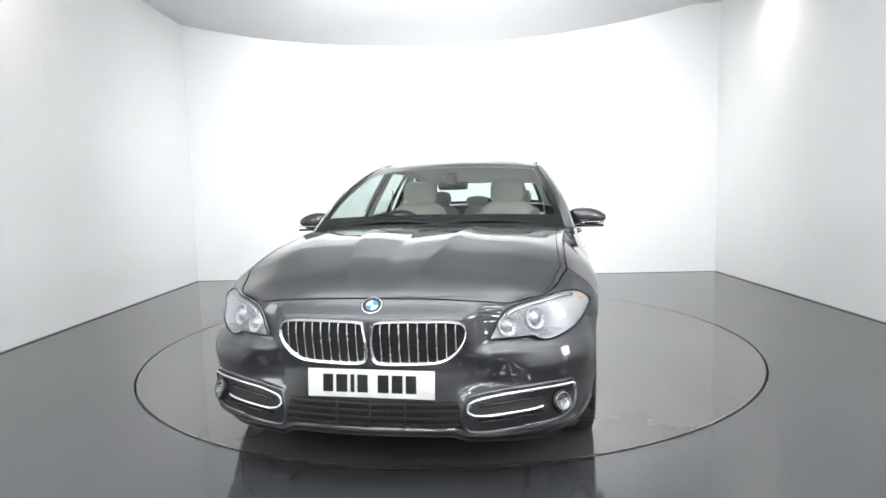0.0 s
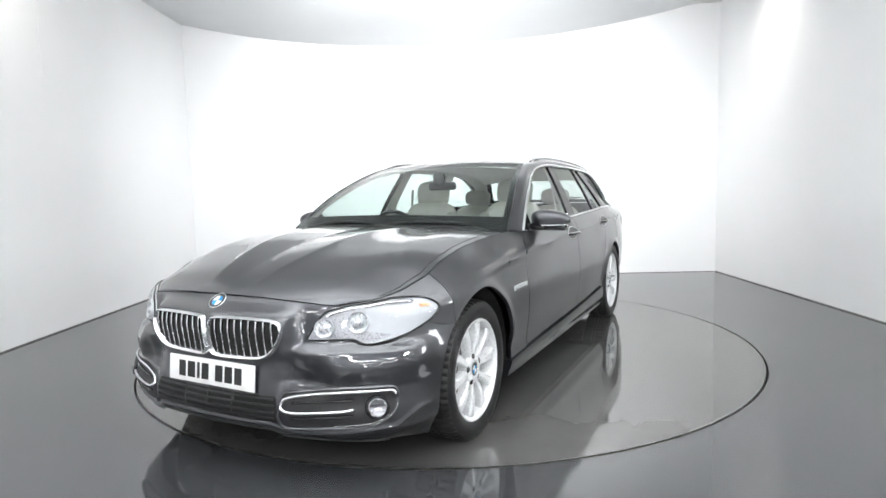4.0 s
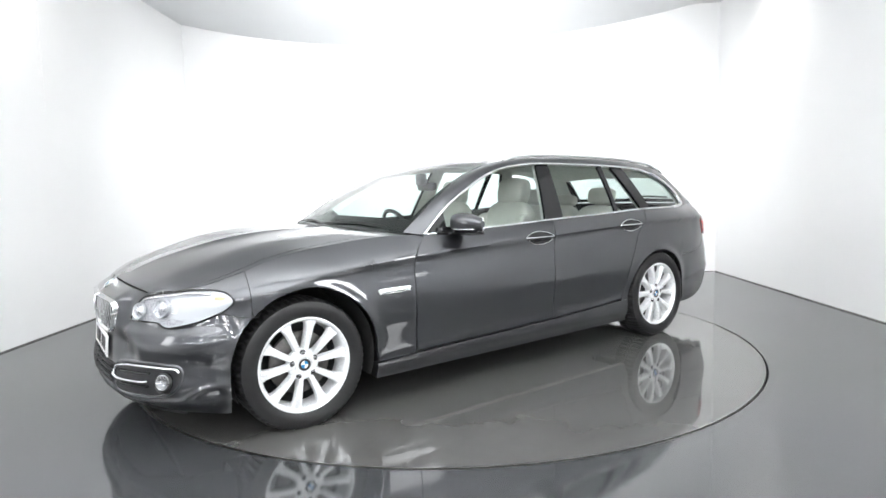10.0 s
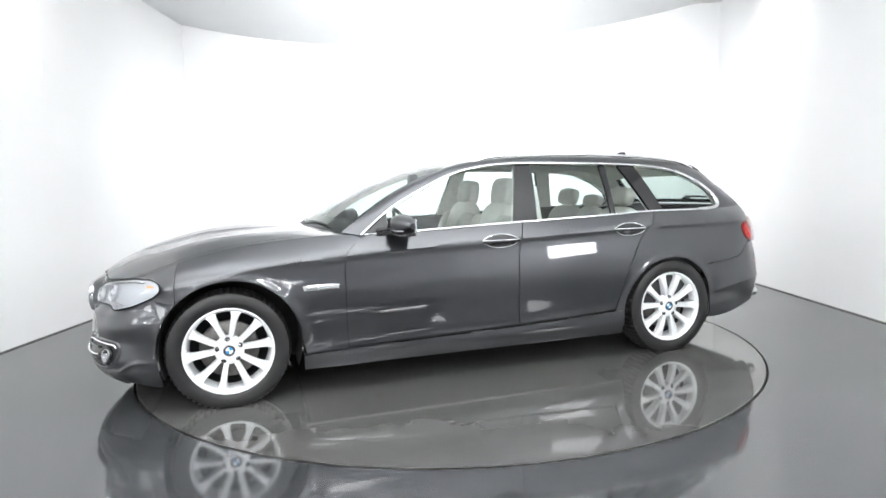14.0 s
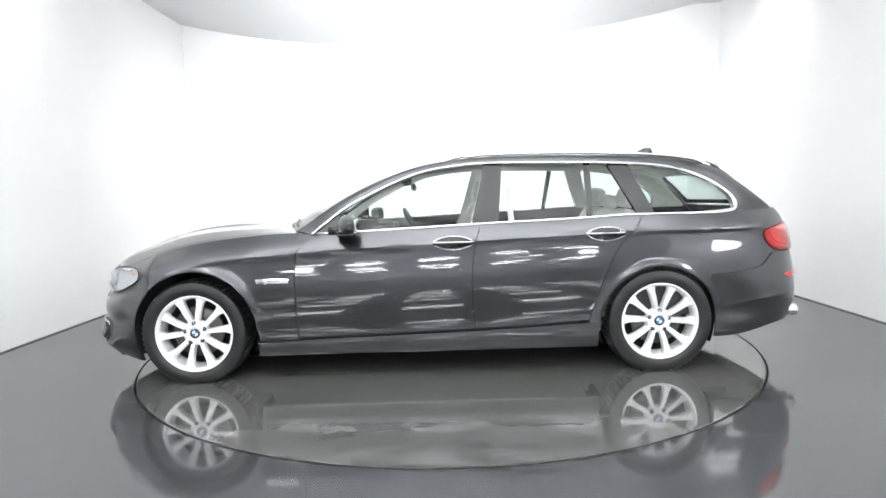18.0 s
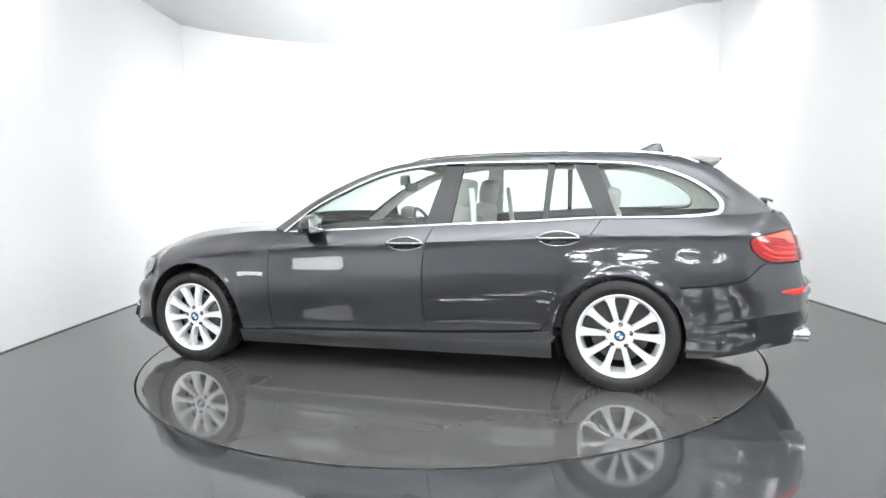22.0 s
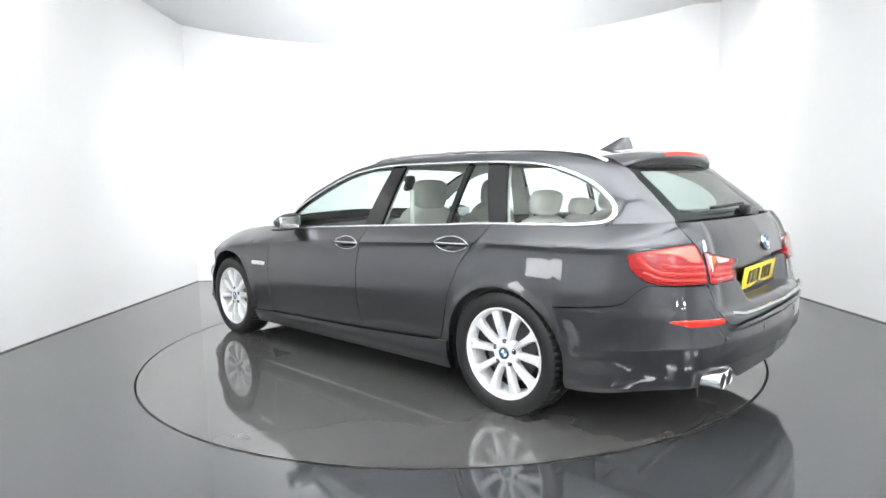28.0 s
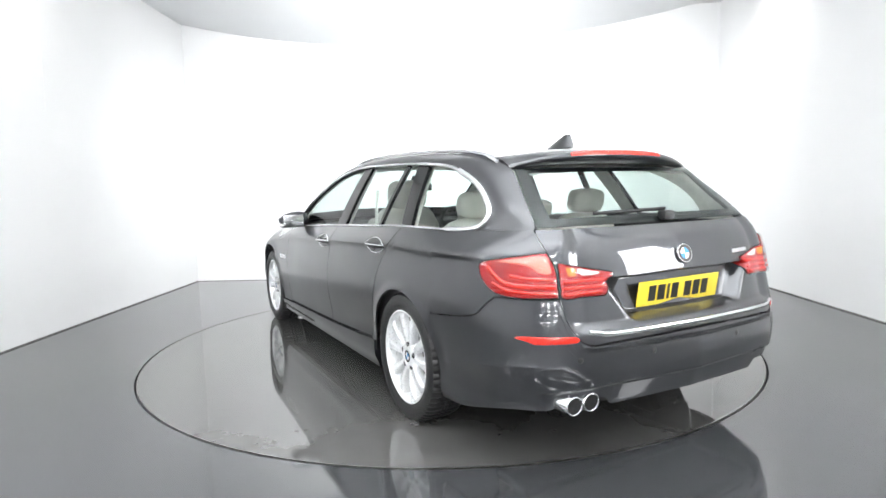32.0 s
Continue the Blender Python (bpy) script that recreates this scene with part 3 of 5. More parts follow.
# the crease along the bumper's flank, and the apron set back under its lower seam
flank_crease = spline([(-1.0, 0.478), (-0.925, 0.476), (-0.71, 0.453), (-0.426, 0.408), (-0.3, 0.39)])
apron_seam = spline([(0.0, 0.380), (0.44, 0.386), (0.62, 0.372), (0.72, 0.362), (0.9, 0.36)])


def rear_bumper(u, v):
    z = 0.4
    for _ in range(6):
        s = S_END + (s_of_x(arch_edge(z, ARCH_R, -1, -0.205)) - S_END) * u
        x, y = plan(s)
        zb = 0.298 + 0.040 * ss(0.46, 0.50, y) * ss(0.72, 0.68, y) - 0.012 * ss(0.3, 0.75, y) - 0.075 * ss(-0.95, -0.41, x)
        zt = min(bumper_line(x) - GAP, gate_foot(y) - GAP)
        z = zb + (zt - zb) * v
    out = 0.010 * math.exp(-abs(z - flank_crease(x)) / 0.06) * ss(-0.36, -0.46, x) * ss(0.64, 0.76, y)
    out -= 0.020 * ss(0.012, -0.006, z - apron_seam(y)) * ss(0.76, 0.71, y)
    # a flat ledge under the tailgate
    out += 0.012 * ss(0.53, 0.556, z) * ss(0.62, 0.56, y)
    return skin(s, z, out)


whole("rear_bumper", rear_bumper, 80, 84, PAINT, "dark grey rear bumper")


def sill_fn(u, v):
    x = 2.555 + (0.392 - 2.555) * u
    zb, zt = 0.170, sill_top(x) - GAP
    q = skin(s_of_x(x), zb + (zt - zb) * v, 0.010)
    return q


both_sides("sill", sill_fn, 40, 8, PAINT, "dark grey side skirt", 0.05)


def tailgate_lower(u, v):
    z = 0.8
    for _ in range(6):
        s = S_END + (s_gate(z) + GAP - S_END) * u
        x, y = plan(s)
        zb = gate_foot(min(y, 0.688)) + GAP
        z = zb + (edge_top(x) - zb) * v
    return skin(s, z)


TG = whole("tailgate", tailgate_lower, 60, 60, PAINT, "dark grey tailgate")


# ------------------------------------------------------------ the car: bonnet, glasshouse, roof
def skin_top(s):
    return skin(s, top_z(plan(s)[0]))


S_COWL = s_of_x(2.28)
S_CORNER = s_front(0.66)


def cowl(u):
    """The rear edge of the bonnet, from the middle to the wing."""
    e = skin_top(S_COWL)
    return np.array((2.47 + (e[0] - 2.47) * u ** 2.2, e[1] * u, 0.985 + (e[2] - 0.985) * u ** 2.5))


def bonnet(u, v):
    lead = skin_top(u * S_CORNER)
    lead = lead + np.array((-0.004, 0, 0.003))
    rear = cowl(u)
    s = S_CORNER + (S_COWL - S_CORNER) * v ** 1.1
    edge = skin_top(s)
    mid = np.array((3.675 + (2.47 - 3.675) * v, 0.0, 0))
    l0, l1, r0, r1 = skin_top(0), skin_top(S_CORNER), cowl(0), cowl(1)
    mid[2] = l0[2] + (r0[2] - l0[2]) * v
    p = (1 - v) * lead + v * rear + (1 - u) * mid + u * edge - ((1 - u) * ((1 - v) * l0 + v * r0) + u * ((1 - v) * l1 + v * r1))
    rise = 0.064 * math.sin(math.pi * v ** 0.70) * (1 - u ** 3.2)
    # crisp crease lines opening from the nose to the windscreen, with a hollow outside them
    c, swell = 0.19 + 0.21 * v, math.sin(math.pi * min(1, v * 1.03)) ** 0.8
    rise += 0.022 * swell * (math.exp(-(u - c) / 0.085) if u > c else 1 - 0.42 * ((c - u) / c) ** 1.2)
    rise += 0.007 * math.exp(-((u - 0.74) / 0.13) ** 2) * swell
    return np.array((p[0], max(0, p[1] - 0.003 * u), p[2] + rise - 0.003 * u))


# the bonnet ends short of the wing's crown
bonnet_edge = spline([(0, 0.988), (0.2, 0.975), (0.4, 0.962), (0.6, 0.955), (0.8, 0.950), (1, 0.945)])
whole("bonnet", lambda u, v: bonnet(u * bonnet_edge(v), v), 90, 60, PAINT, "dark grey bonnet with sculpted creases")
both_sides("wing_crown", lambda u, v: bonnet(bonnet_edge(v) + 0.005 + (1 - bonnet_edge(v) - 0.005) * u, v), 10, 60, PAINT, "", 0.012, FW)
pts = [tuple(skin(s_of_x(x), 0.646 - 0.031 * ss(3.398, 3.26, x), 0.0008)) for x in np.linspace(3.398, 3.192, 12)]
bars("shut_line", pts, 0.0022, 0.0022, LINER, None, "dark gap between wing and bumper", n=6)

TAIL_A, TAIL_B, TAIL_C = [tuple(skin_top(q) - np.array((0, 0, 0.001))) for q in (s_gate(1.02), s_of_x(-0.74), s_of_x(-0.34))]

# chrome line over the side windows (C1) and the inner edge of the pillars and roof (C2), point for point
C1 = catmull([(2.19, 0.852, 0.938), (1.99, 0.800, 1.090), (1.80, 0.752, 1.190), (1.60, 0.702, 1.278), (1.40, 0.672, 1.331), (1.10, 0.655, 1.360),
              (0.70, 0.655, 1.356), (0.30, 0.657, 1.345), (-0.03, 0.662, 1.322), (-0.21, 0.668, 1.285), (-0.385, 0.678, 1.215),
              (-0.50, 0.700, 1.135), (-0.548, 0.725, 1.072), (-0.525, 0.762, 1.022), (-0.42, 0.795, 1.006), (-0.30, 0.822, 1.004)], 12)
C2 = catmull([(2.30, 0.800, 0.955), (2.04, 0.742, 1.130), (1.84, 0.690, 1.237), (1.63, 0.640, 1.322), (1.41, 0.605, 1.378), (1.10, 0.585, 1.408),
              (0.70, 0.582, 1.412), (0.28, 0.580, 1.402), (-0.10, 0.574, 1.380), (-0.33, 0.580, 1.346), (-0.512, 0.584, 1.290),
              (-0.615, 0.610, 1.208), (-0.722, 0.646, 1.115), TAIL_A, TAIL_B, TAIL_C], 12)
NC = len(C1) - 1


def side_frame(u, v):
    k = u * NC
    i = min(int(k), NC - 1)
    f = k - i
    a, b = C1[i] * (1 - f) + C1[i + 1] * f, C2[i] * (1 - f) + C2[i + 1] * f
    p = a * (1 - v) + b * v
    w = math.sin(math.pi * v) * 0.016 * ss(0, 0.12, u) * ss(0.90, 0.78, u)
    return p + np.array((-0.3 * ss(0.6, 0.8, u), 0.7, 0.7 * ss(0.95, 0.8, u))) * w


both_sides("side_frame", side_frame, NC, 10, PAINT, "dark grey roof side and pillars", 0.02)

I_TOP, I_SPOIL, I_TAIL = 12 * 4, 12 * 10, 12 * 13


def across(i0, i1, crown_z, crown_x, sag_in=0.004, power=2.0):
    """A sheet between the C2 curves of both sides, domed across and pushed fore or aft in the middle."""
    def f(u, v):
        k = i0 + (i1 - i0) * v
        i = min(int(k), NC - 1)
        q = k - i
        e = C2[i] * (1 - q) + C2[i + 1] * q
        m = 1 - u ** power
        return np.array((e[0] + crown_x(v) * m, (e[1] - sag_in) * u, e[2] + crown_z(v) * m - 0.004))
    return f


whole("roof", across(I_TOP, I_SPOIL, lambda v: 0.034 - 0.008 * v, lambda v: 0.07 * (1 - v) - 0.05 * v, 0.003, 2.2), 24, 40, PAINT, "dark grey roof")
screen = across(0, I_TOP, lambda v: 0.034 * v + 0.022 * (1 - v), lambda v: 0.17 * (1 - v) + 0.07 * v, 0.004)
whole("windscreen", screen, 20, 24, GLASS, "faintly green laminated windscreen", 0.0)


def rear_screen(u, v):
    """A bowed pane between the rear pillars, from under the spoiler to the tailgate's shoulder."""
    k = I_SPOIL + 2 + (I_TAIL - 1 - I_SPOIL - 2) * v
    i = min(int(k), NC - 1)
    e = C2[i] * (1 - (k - i)) + C2[i + 1] * (k - i)
    m = 1 - u ** 2.2
    return np.array((e[0] - (0.055 + 0.035 * v) * m, (e[1] - 0.004) * u, e[2] + 0.006 * m + 0.002 * (1 - v)))


RS = whole("rear_screen", rear_screen, 20, 20, GLASS, "heated rear screen with faint wires", 0.0, TG)

for nm in ("windscreen", "rear_screen"):
    bpy.data.objects[nm].visible_shadow = False


def dlo(x):
    """Height of the chrome line over the side windows at x."""
    return float(np.interp(-x, -C1[:12 * 12, 0], C1[:12 * 12, 2]))


def side_glass_y(x, z):
    zb = top_z(x)
    yb = skin(s_of_x(x), zb)[1]
    i = int(np.argmin(abs(C1[:12 * 12, 0] - x)))
    zt, yt = C1[i][2], C1[i][1]
    q = (z - zb) / max(0.05, zt - zb)
    return yb + (yt - yb) * min(1.0, max(0, q)) + 0.008 * math.sin(math.pi * min(1, max(0, q)))


def window(left, right, inn, top=0.008, low=0.008):
    """A pane on the glasshouse's side between two lines x(z)."""
    def f(u, v):
        x = left(1.1) + (right(1.1) - left(1.1)) * u
        for _ in range(6):
            zb, zt = top_z(x) + low, dlo(x) - top
            z = zb + max(0.002, zt - zb) * v
            x = left(z) + (right(z) - left(z)) * u
        return np.array((x, side_glass_y(x, z) - inn, z))
    return f


def line(x0, z0, x1, z1):
    return lambda z: x0 + (x1 - x0) * (z - z0) / (z1 - z0)


a_line = line(2.13, 0.945, 1.40, 1.331)
b_front, b_rear = line(1.181, 0.989, 1.090, 1.334), line(1.012, 0.988, 0.967, 1.334)
q_div, q_div2 = line(0.445, 1.003, 0.426, 1.333), line(0.412, 1.002, 0.384, 1.324)
c_front, c_rear = line(0.128, 1.01, 0.264, 1.317), line(0.018, 1.021, 0.120, 1.294)


def front_window(u, v):
    """The front door's pane follows the sloping windscreen pillar."""
    x1 = b_front(1.1)
    for _ in range(6):
        x0 = 2.15
        x = x0 + (x1 - x0) * u
        zb, zt = top_z(x) + 0.008, max(top_z(x) + 0.012, dlo(x) - 0.008)
        z = zb + (zt - zb) * v
        x1 = b_front(z)
    return np.array((x, side_glass_y(x, z) - 0.014, z))


def pane(name, fn, mat, parents, nu=16, nv=12, label="", depth=0.0):
    a, b = both_sides(name, fn, nu, nv, mat, label, depth, parents)
    if mat is GLASS:
        a.visible_shadow = b.visible_shadow = False
    return a, b


pane("door_window", front_window, GLASS, FD, 30, 12, "green-tinted door glass")
pane("door_window", window(b_rear, q_div, 0.014), GLASS, RD, 14, 12, "green-tinted door glass")
pane("quarter_light", window(q_div2, c_front, 0.014), GLASS, RD, 10, 12, "green-tinted fixed glass")
pane("centre_pillar", window(b_front, b_rear, 0.004), GLOSSBLACK, (None, None), 6, 12, "gloss black pillar", 0.02)
pane("window_divider", window(q_div, q_div2, 0.006), GLOSSBLACK, RD, 2, 12, "black divider bar", 0.02)
pane("rear_pillar", window(c_front, c_rear, 0.004), GLOSSBLACK, (None, None), 6, 12, "gloss black pillar", 0.02)


def rear_side_window(u, v):
    i0, i1 = 12 * 8 + 3, NC
    k = i0 + (i1 - i0) * u
    i = min(int(k), NC - 1)
    e = C1[i] * (1 - (k - i)) + C1[i + 1] * (k - i)
    zz = 1.293 - (1.293 - 1.03) * u ** 1.3
    c = np.array((c_rear(zz), side_glass_y(c_rear(zz), zz), zz))
    p = c + (e - c) * (v * 0.97)
    return p - np.array((0, 0.012, 0))


pane("rear_side_window", rear_side_window, GLASS, (None, None), 40, 8, "green-tinted rear side glass")

# chrome surround of the side windows: over the top and back along the belt
loop = [tuple(q + np.array((0, 0.004, 0))) for q in C1[::2]]
bars("window_chrome", loop, 0.010, 0.009, CHROME, label="bright chrome window surround")
wide = [tuple(q + np.array((0, 0.003, 0))) for q in C1[12 * 9: 12 * 15: 2]]
bars("window_chrome", wide, 0.017, 0.016, CHROME, label="bright chrome window surround, wide at the rear corner")
belt = []
for i in range(60):
    x = 2.19 + (-0.32 - 2.19) * i / 59
    q = skin(s_of_x(x), top_z(x))
    belt.append((x, q[1] + 0.001, q[2] + 0.003))
bars("belt_chrome", belt, 0.006, 0.0075, CHROME, label="bright chrome belt line")

# dark inner shell closes the gaps behind the panels
def inner_side(u, v):
    x = 2.42 + (0.50 - 2.42) * u
    return skin(s_of_x(x), 0.19 + (top_z(x) - 0.03 - 0.19) * v, -0.035)


both_sides("door_shell", inner_side, 30, 8, LINER, "", 0.0)


def nose_shell(u, v):
    s = u * s_of_x(3.36)
    return skin(s, 0.22 + (0.70 - 0.22) * v, -0.05)


whole("nose_shell", nose_shell, 16, 6, LINER, "", 0.0)


def tail_shell(u, v):
    s = S_END + (s_of_x(-0.42) - S_END) * u
    return skin(s, 0.30 + (0.93 - 0.30) * v, -0.05)


whole("tail_shell", tail_shell, 16, 6, LINER, "", 0.0)
bm = bmesh.new()
box_bm(bm, (1.45, 0, 0.255), (4.10, 1.16, 0.05), 0.015)
box_bm(bm, (1.48, 0, 0.215), (2.1, 1.70, 0.05), 0.015)
box_bm(bm, (-0.68, 0, 0.345), (0.52, 1.30, 0.06), 0.015)
part_bm("underbody", bm, LINER, None, "dark underbody")


def arch_liner(ax, az, ar):
    def f(u, v):
        a = -0.12 * math.pi + 1.24 * math.pi * u
        r = ar - 0.004
        y = 0.885 - 0.30 * v
        return np.array((ax + r * math.cos(a), y, max(0.17, az + r * math.sin(a))))
    v, fcs = sheet(f, 28, 4, 0.0)
    for m in (1, -1):
        part("wheel_arch", v if m == 1 else mirror(v), fcs, LINER, None, "dark wheel arch liner")
    for m in (1, -1):
        bm = bmesh.new()
        box_bm(bm, (ax, m * 0.575, 0.45), (2 * ar - 0.02, 0.02, 0.52), 0)
        part_bm("wheel_well", bm, LINER, None, "dark inner wall of the wheel arch")


arch_liner(*ARCH_F)
arch_liner(*ARCH_R)


# ------------------------------------------------------------ the car: wheels
def lathe(prof, n=56, y0=0.0):
    """A ring turned about the y axis; prof lists (radius, y)."""
    verts, faces = [], []
    m = len(prof)
    for i in range(n):
        a = 2 * math.pi * i / n
        for r, y in prof:
            verts.append((r * math.cos(a), y + y0, r * math.sin(a)))
    for i in range(n):
        j = (i + 1) % n
        for k in range(m - 1):
            faces.append((i * m + k, i * m + k + 1, j * m + k + 1, j * m + k))
    return verts, faces


TR, RR = 0.340, 0.242


def tyre_mesh():
    prof = [(RR - 0.012, -0.20), (RR + 0.02, -0.205), (TR - 0.03, -0.213), (TR - 0.006, -0.196), (TR, -0.17), (TR, -0.125), (TR - 0.008, -0.122), (TR - 0.008, -0.114),
            (TR, -0.111), (TR, -0.098), (TR - 0.008, -0.095), (TR - 0.008, -0.087), (TR, -0.084), (TR, -0.04), (TR - 0.004, -0.022), (TR - 0.016, -0.006),
            (TR - 0.036, 0.002), (TR - 0.060, 0.004), (RR + 0.030, 0.002), (RR + 0.012, -0.002), (RR + 0.004, -0.008), (RR - 0.006, -0.014)]
    n = 180
    v, f = lathe(prof, n)
    # sipes across the shoulders cut every other rib of the tread
    m = len(prof)
    for i in range(n):
        if i % 3 == 2:
            for k in (4, 5, 8, 9, 12, 13, 14):
                x, y, z = v[i * m + k]
                q = 1 - 0.009 / TR
                v[i * m + k] = (x * q, y, z * q)
    return v, f


def wheel_spokes():
    """Ten tapered spokes in five V pairs, joined to a dished hub, with the outer rim flange."""
    verts, faces = lathe([(RR - 0.028, -0.12), (RR - 0.020, -0.035), (RR - 0.012, -0.014), (RR - 0.002, -0.006), (RR + 0.006, -0.008), (RR + 0.004, -0.018)], 72)
    # hub
    hv, hf = lathe([(0.004, -0.030), (0.038, -0.030), (0.040, -0.024), (0.046, -0.022), (0.070, -0.028), (0.082, -0.042), (0.082, -0.075)], 40)
    k = len(verts)
    verts += hv
    faces += [tuple(k + q for q in g) for g in hf]
    return verts, faces


def spoke_meshes():
    out = []
    for i in range(10):
        verts, faces = [], []
        a = math.pi / 2 + 2 * math.pi * i / 10 + math.pi / 10
        lean = 0.045 if i % 2 else -0.045
        rows = []
        for t in np.linspace(0, 1, 7):
            r = 0.060 + (RR - 0.012 - 0.060) * t
            w = 0.0138 + 0.0070 * t + 0.015 * max(0, (t - 0.72) / 0.28) ** 2
            y = -0.032 + 0.012 * math.sin(math.pi * 0.9 * t) + 0.006 * t
            c = lean * (1 - t) * 0.9
            aa = a + c
            er, et = np.array((math.cos(aa), math.sin(aa))), np.array((-math.sin(aa), math.cos(aa)))
            p = er * r
            rows.append([(p + et * w, y - 0.045), (p + et * w, y - 0.008), (p + et * w * 0.72, y), (p - et * w * 0.72, y), (p - et * w, y - 0.008), (p - et * w, y - 0.045)])
        k = len(verts)
        for row in rows:
            verts += [(q[0], y, q[1]) for q, y in row]
        for j in range(6):
            for q in range(5):
                faces.append((k + j * 6 + q, k + j * 6 + q + 1, k + (j + 1) * 6 + q + 1, k + (j + 1) * 6 + q))
        out.append((verts, faces))
    return out


SPOKES = []


def roundel(name, r, thick, parent=None, label="round badge in blue and white with a dark ring"):
    """A plain round badge: rim, dark ring and four enamel quarters, facing +y, at the origin."""
    obs = []
    v, f = lathe([(0.0005, thick), (r * 0.96, thick), (r, thick * 0.5), (r, 0)], 32)
    obs.append(("badge_ring", v, f, INK))
    v, f = lathe([(r * 0.93, thick), (r * 0.95, thick * 1.5), (r * 1.02, thick * 1.4), (r * 1.05, 0)], 32)
    obs.append(("badge_rim", v, f, CHROME))
    for q in range(4):
        verts = [(0, thick * 1.25, 0)]
        for i in range(9):
            a = math.pi / 2 * q + math.pi / 2 * i / 8
            verts.append((r * 0.62 * math.cos(a), thick * 1.25, r * 0.62 * math.sin(a)))
        obs.append(("badge_quarter", verts, [(0, i + 1, i + 2) for i in range(8)], BLUE if q % 2 else ENAMEL))
    return obs


def place(obs, m, parent):
    for name, v, f, mat in obs:
        q = mesh_object(name, [m @ Vector(p) for p in v], f, mat, parent, smooth=False)


def wheel(x, y, side, turn):
    hub_z = 0.326
    v, f = wheel_spokes()
    me_m = Matrix.Rotation(turn, 4, "Y")
    flipm = Matrix.Rotation(math.pi, 4, "Z") if side < 0 else Matrix()
    base = Vector((x, y * side, hub_z)) - PIVOT
    w = mesh_object("wheel", v, f, ALLOY, CAR, "silver ten-spoke alloy wheel")
    w.data.set_sharp_from_angle(angle=radians(35))
    w.matrix_basis = Matrix.Translation(base) @ flipm @ me_m
    if not SPOKES:
        for sv, sf in spoke_meshes():
            o = mesh_object("spoke", sv, sf, ALLOY, w)
            o.data.set_sharp_from_angle(angle=radians(35))
            SPOKES.append(o.data)
    else:
        for me in SPOKES:
            new("spoke", me).parent = w
    tv, tf = tyre_mesh()
    # the tread lies flat where it bears on the floor
    ct, st = math.cos(turn), math.sin(turn)
    for k, (a, b, c) in enumerate(tv):
        down = c * ct - a * st
        if down < 0.0005 - hub_z:
            lift = 0.0005 - hub_z - down
            tv[k] = (a - lift * st, b, c + lift * ct)
    t = mesh_object("tyre", tv, tf, TYRE, w, "black tyre with a worn sidewall")
    t.data.set_sharp_from_angle(angle=radians(28))
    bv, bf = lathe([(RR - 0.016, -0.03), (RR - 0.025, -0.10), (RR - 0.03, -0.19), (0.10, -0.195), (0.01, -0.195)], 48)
    mesh_object("wheel_barrel", bv, bf, ALLOY_SHADE, w, "inner barrel with its shade painted in")
    dv, df = lathe([(0.06, -0.085), (0.160, -0.085), (0.163, -0.090), (0.163, -0.105), (0.06, -0.108)], 48)
    mesh_object("brake_disc", dv, df, DISC_IRON, w, "grey iron brake disc")
    for i in range(5):
        a = math.pi / 2 + 2 * math.pi * i / 5
        # flat disc in the shade colour stands in for the well's depth
        cv, cf = lathe([(0.0005, -0.0262), (0.0165, -0.0262), (0.0185, -0.030)], 14)
        mesh_object("bolt_well", [(q[0] + 0.059 * math.cos(a), q[1], q[2] + 0.059 * math.sin(a)) for q in cv], cf, ALLOY_SHADE, w, "flush disc painted dark for the bolt well's shade")
        lv, lf = lathe([(0.001, -0.017), (0.009, -0.017), (0.0125, -0.021), (0.0125, -0.03)], 12)
        mesh_object("wheel_bolt", [(q[0] + 0.059 * math.cos(a), q[1] - 0.007, q[2] + 0.059 * math.sin(a)) for q in lv], lf, CHROME_DARK, w)
    place(roundel("hub_badge", 0.032, 0.005), Matrix.Translation((0, -0.030, 0)) @ Matrix.Rotation(-turn, 4, "Y"), w)
    return w


WF_Y, WR_Y = 0.905, 0.920
for sd in (1, -1):
    wheel(2.963, WF_Y, sd, 0.10)
    wheel(0.0, WR_Y, sd, -0.06)


# ------------------------------------------------------------ the car: nose
def on_skin(pts, out):
    return [skin(s, z, out) for s, z in pts]


def closed(pts, n=6):
    """A closed smooth loop through 2D points."""
    p = list(pts)
    c = catmull(p[-2:] + p + p[:2], n)
    return [tuple(q) for q in c[2 * n: -2 * n - 1 + 0]][: n * len(p)]


def patch(name, loop, out, mat, parent=None, label="", dome=0.0, two=True, rim=0.006, parents=None):
    """A shield laid on the body: loop of (s, z), raised by out, domed in its middle, with a folded edge."""
    n, rings = len(loop), 6
    c = np.mean(np.array(loop), axis=0)
    verts, faces = [tuple(skin(c[0], c[1], out + dome))], []
    for k in range(1, rings + 1):
        q = k / rings
        for s, z in loop:
            verts.append(tuple(skin(c[0] + (s - c[0]) * q, c[1] + (z - c[1]) * q, out + dome * (1 - q * q))))
    for s, z in loop:
        verts.append(tuple(skin(s, z, out - rim)))
    for i in range(n):
        j = (i + 1) % n
        faces.append((0, 1 + i, 1 + j))
        for k in range(rings):
            a, b = 1 + k * n, 1 + (k + 1) * n
            faces.append((a + i, b + i, b + j, a + j))
    faces = orient(verts, faces)
    pr = parents or (parent, parent)
    o = part(name, verts, faces, mat, pr[0], label, sharp=50)
    if two:
        o2 = part(name, mirror(verts), faces, mat, pr[1], label, flip=True, sharp=50)
        return o, o2
    return o, None


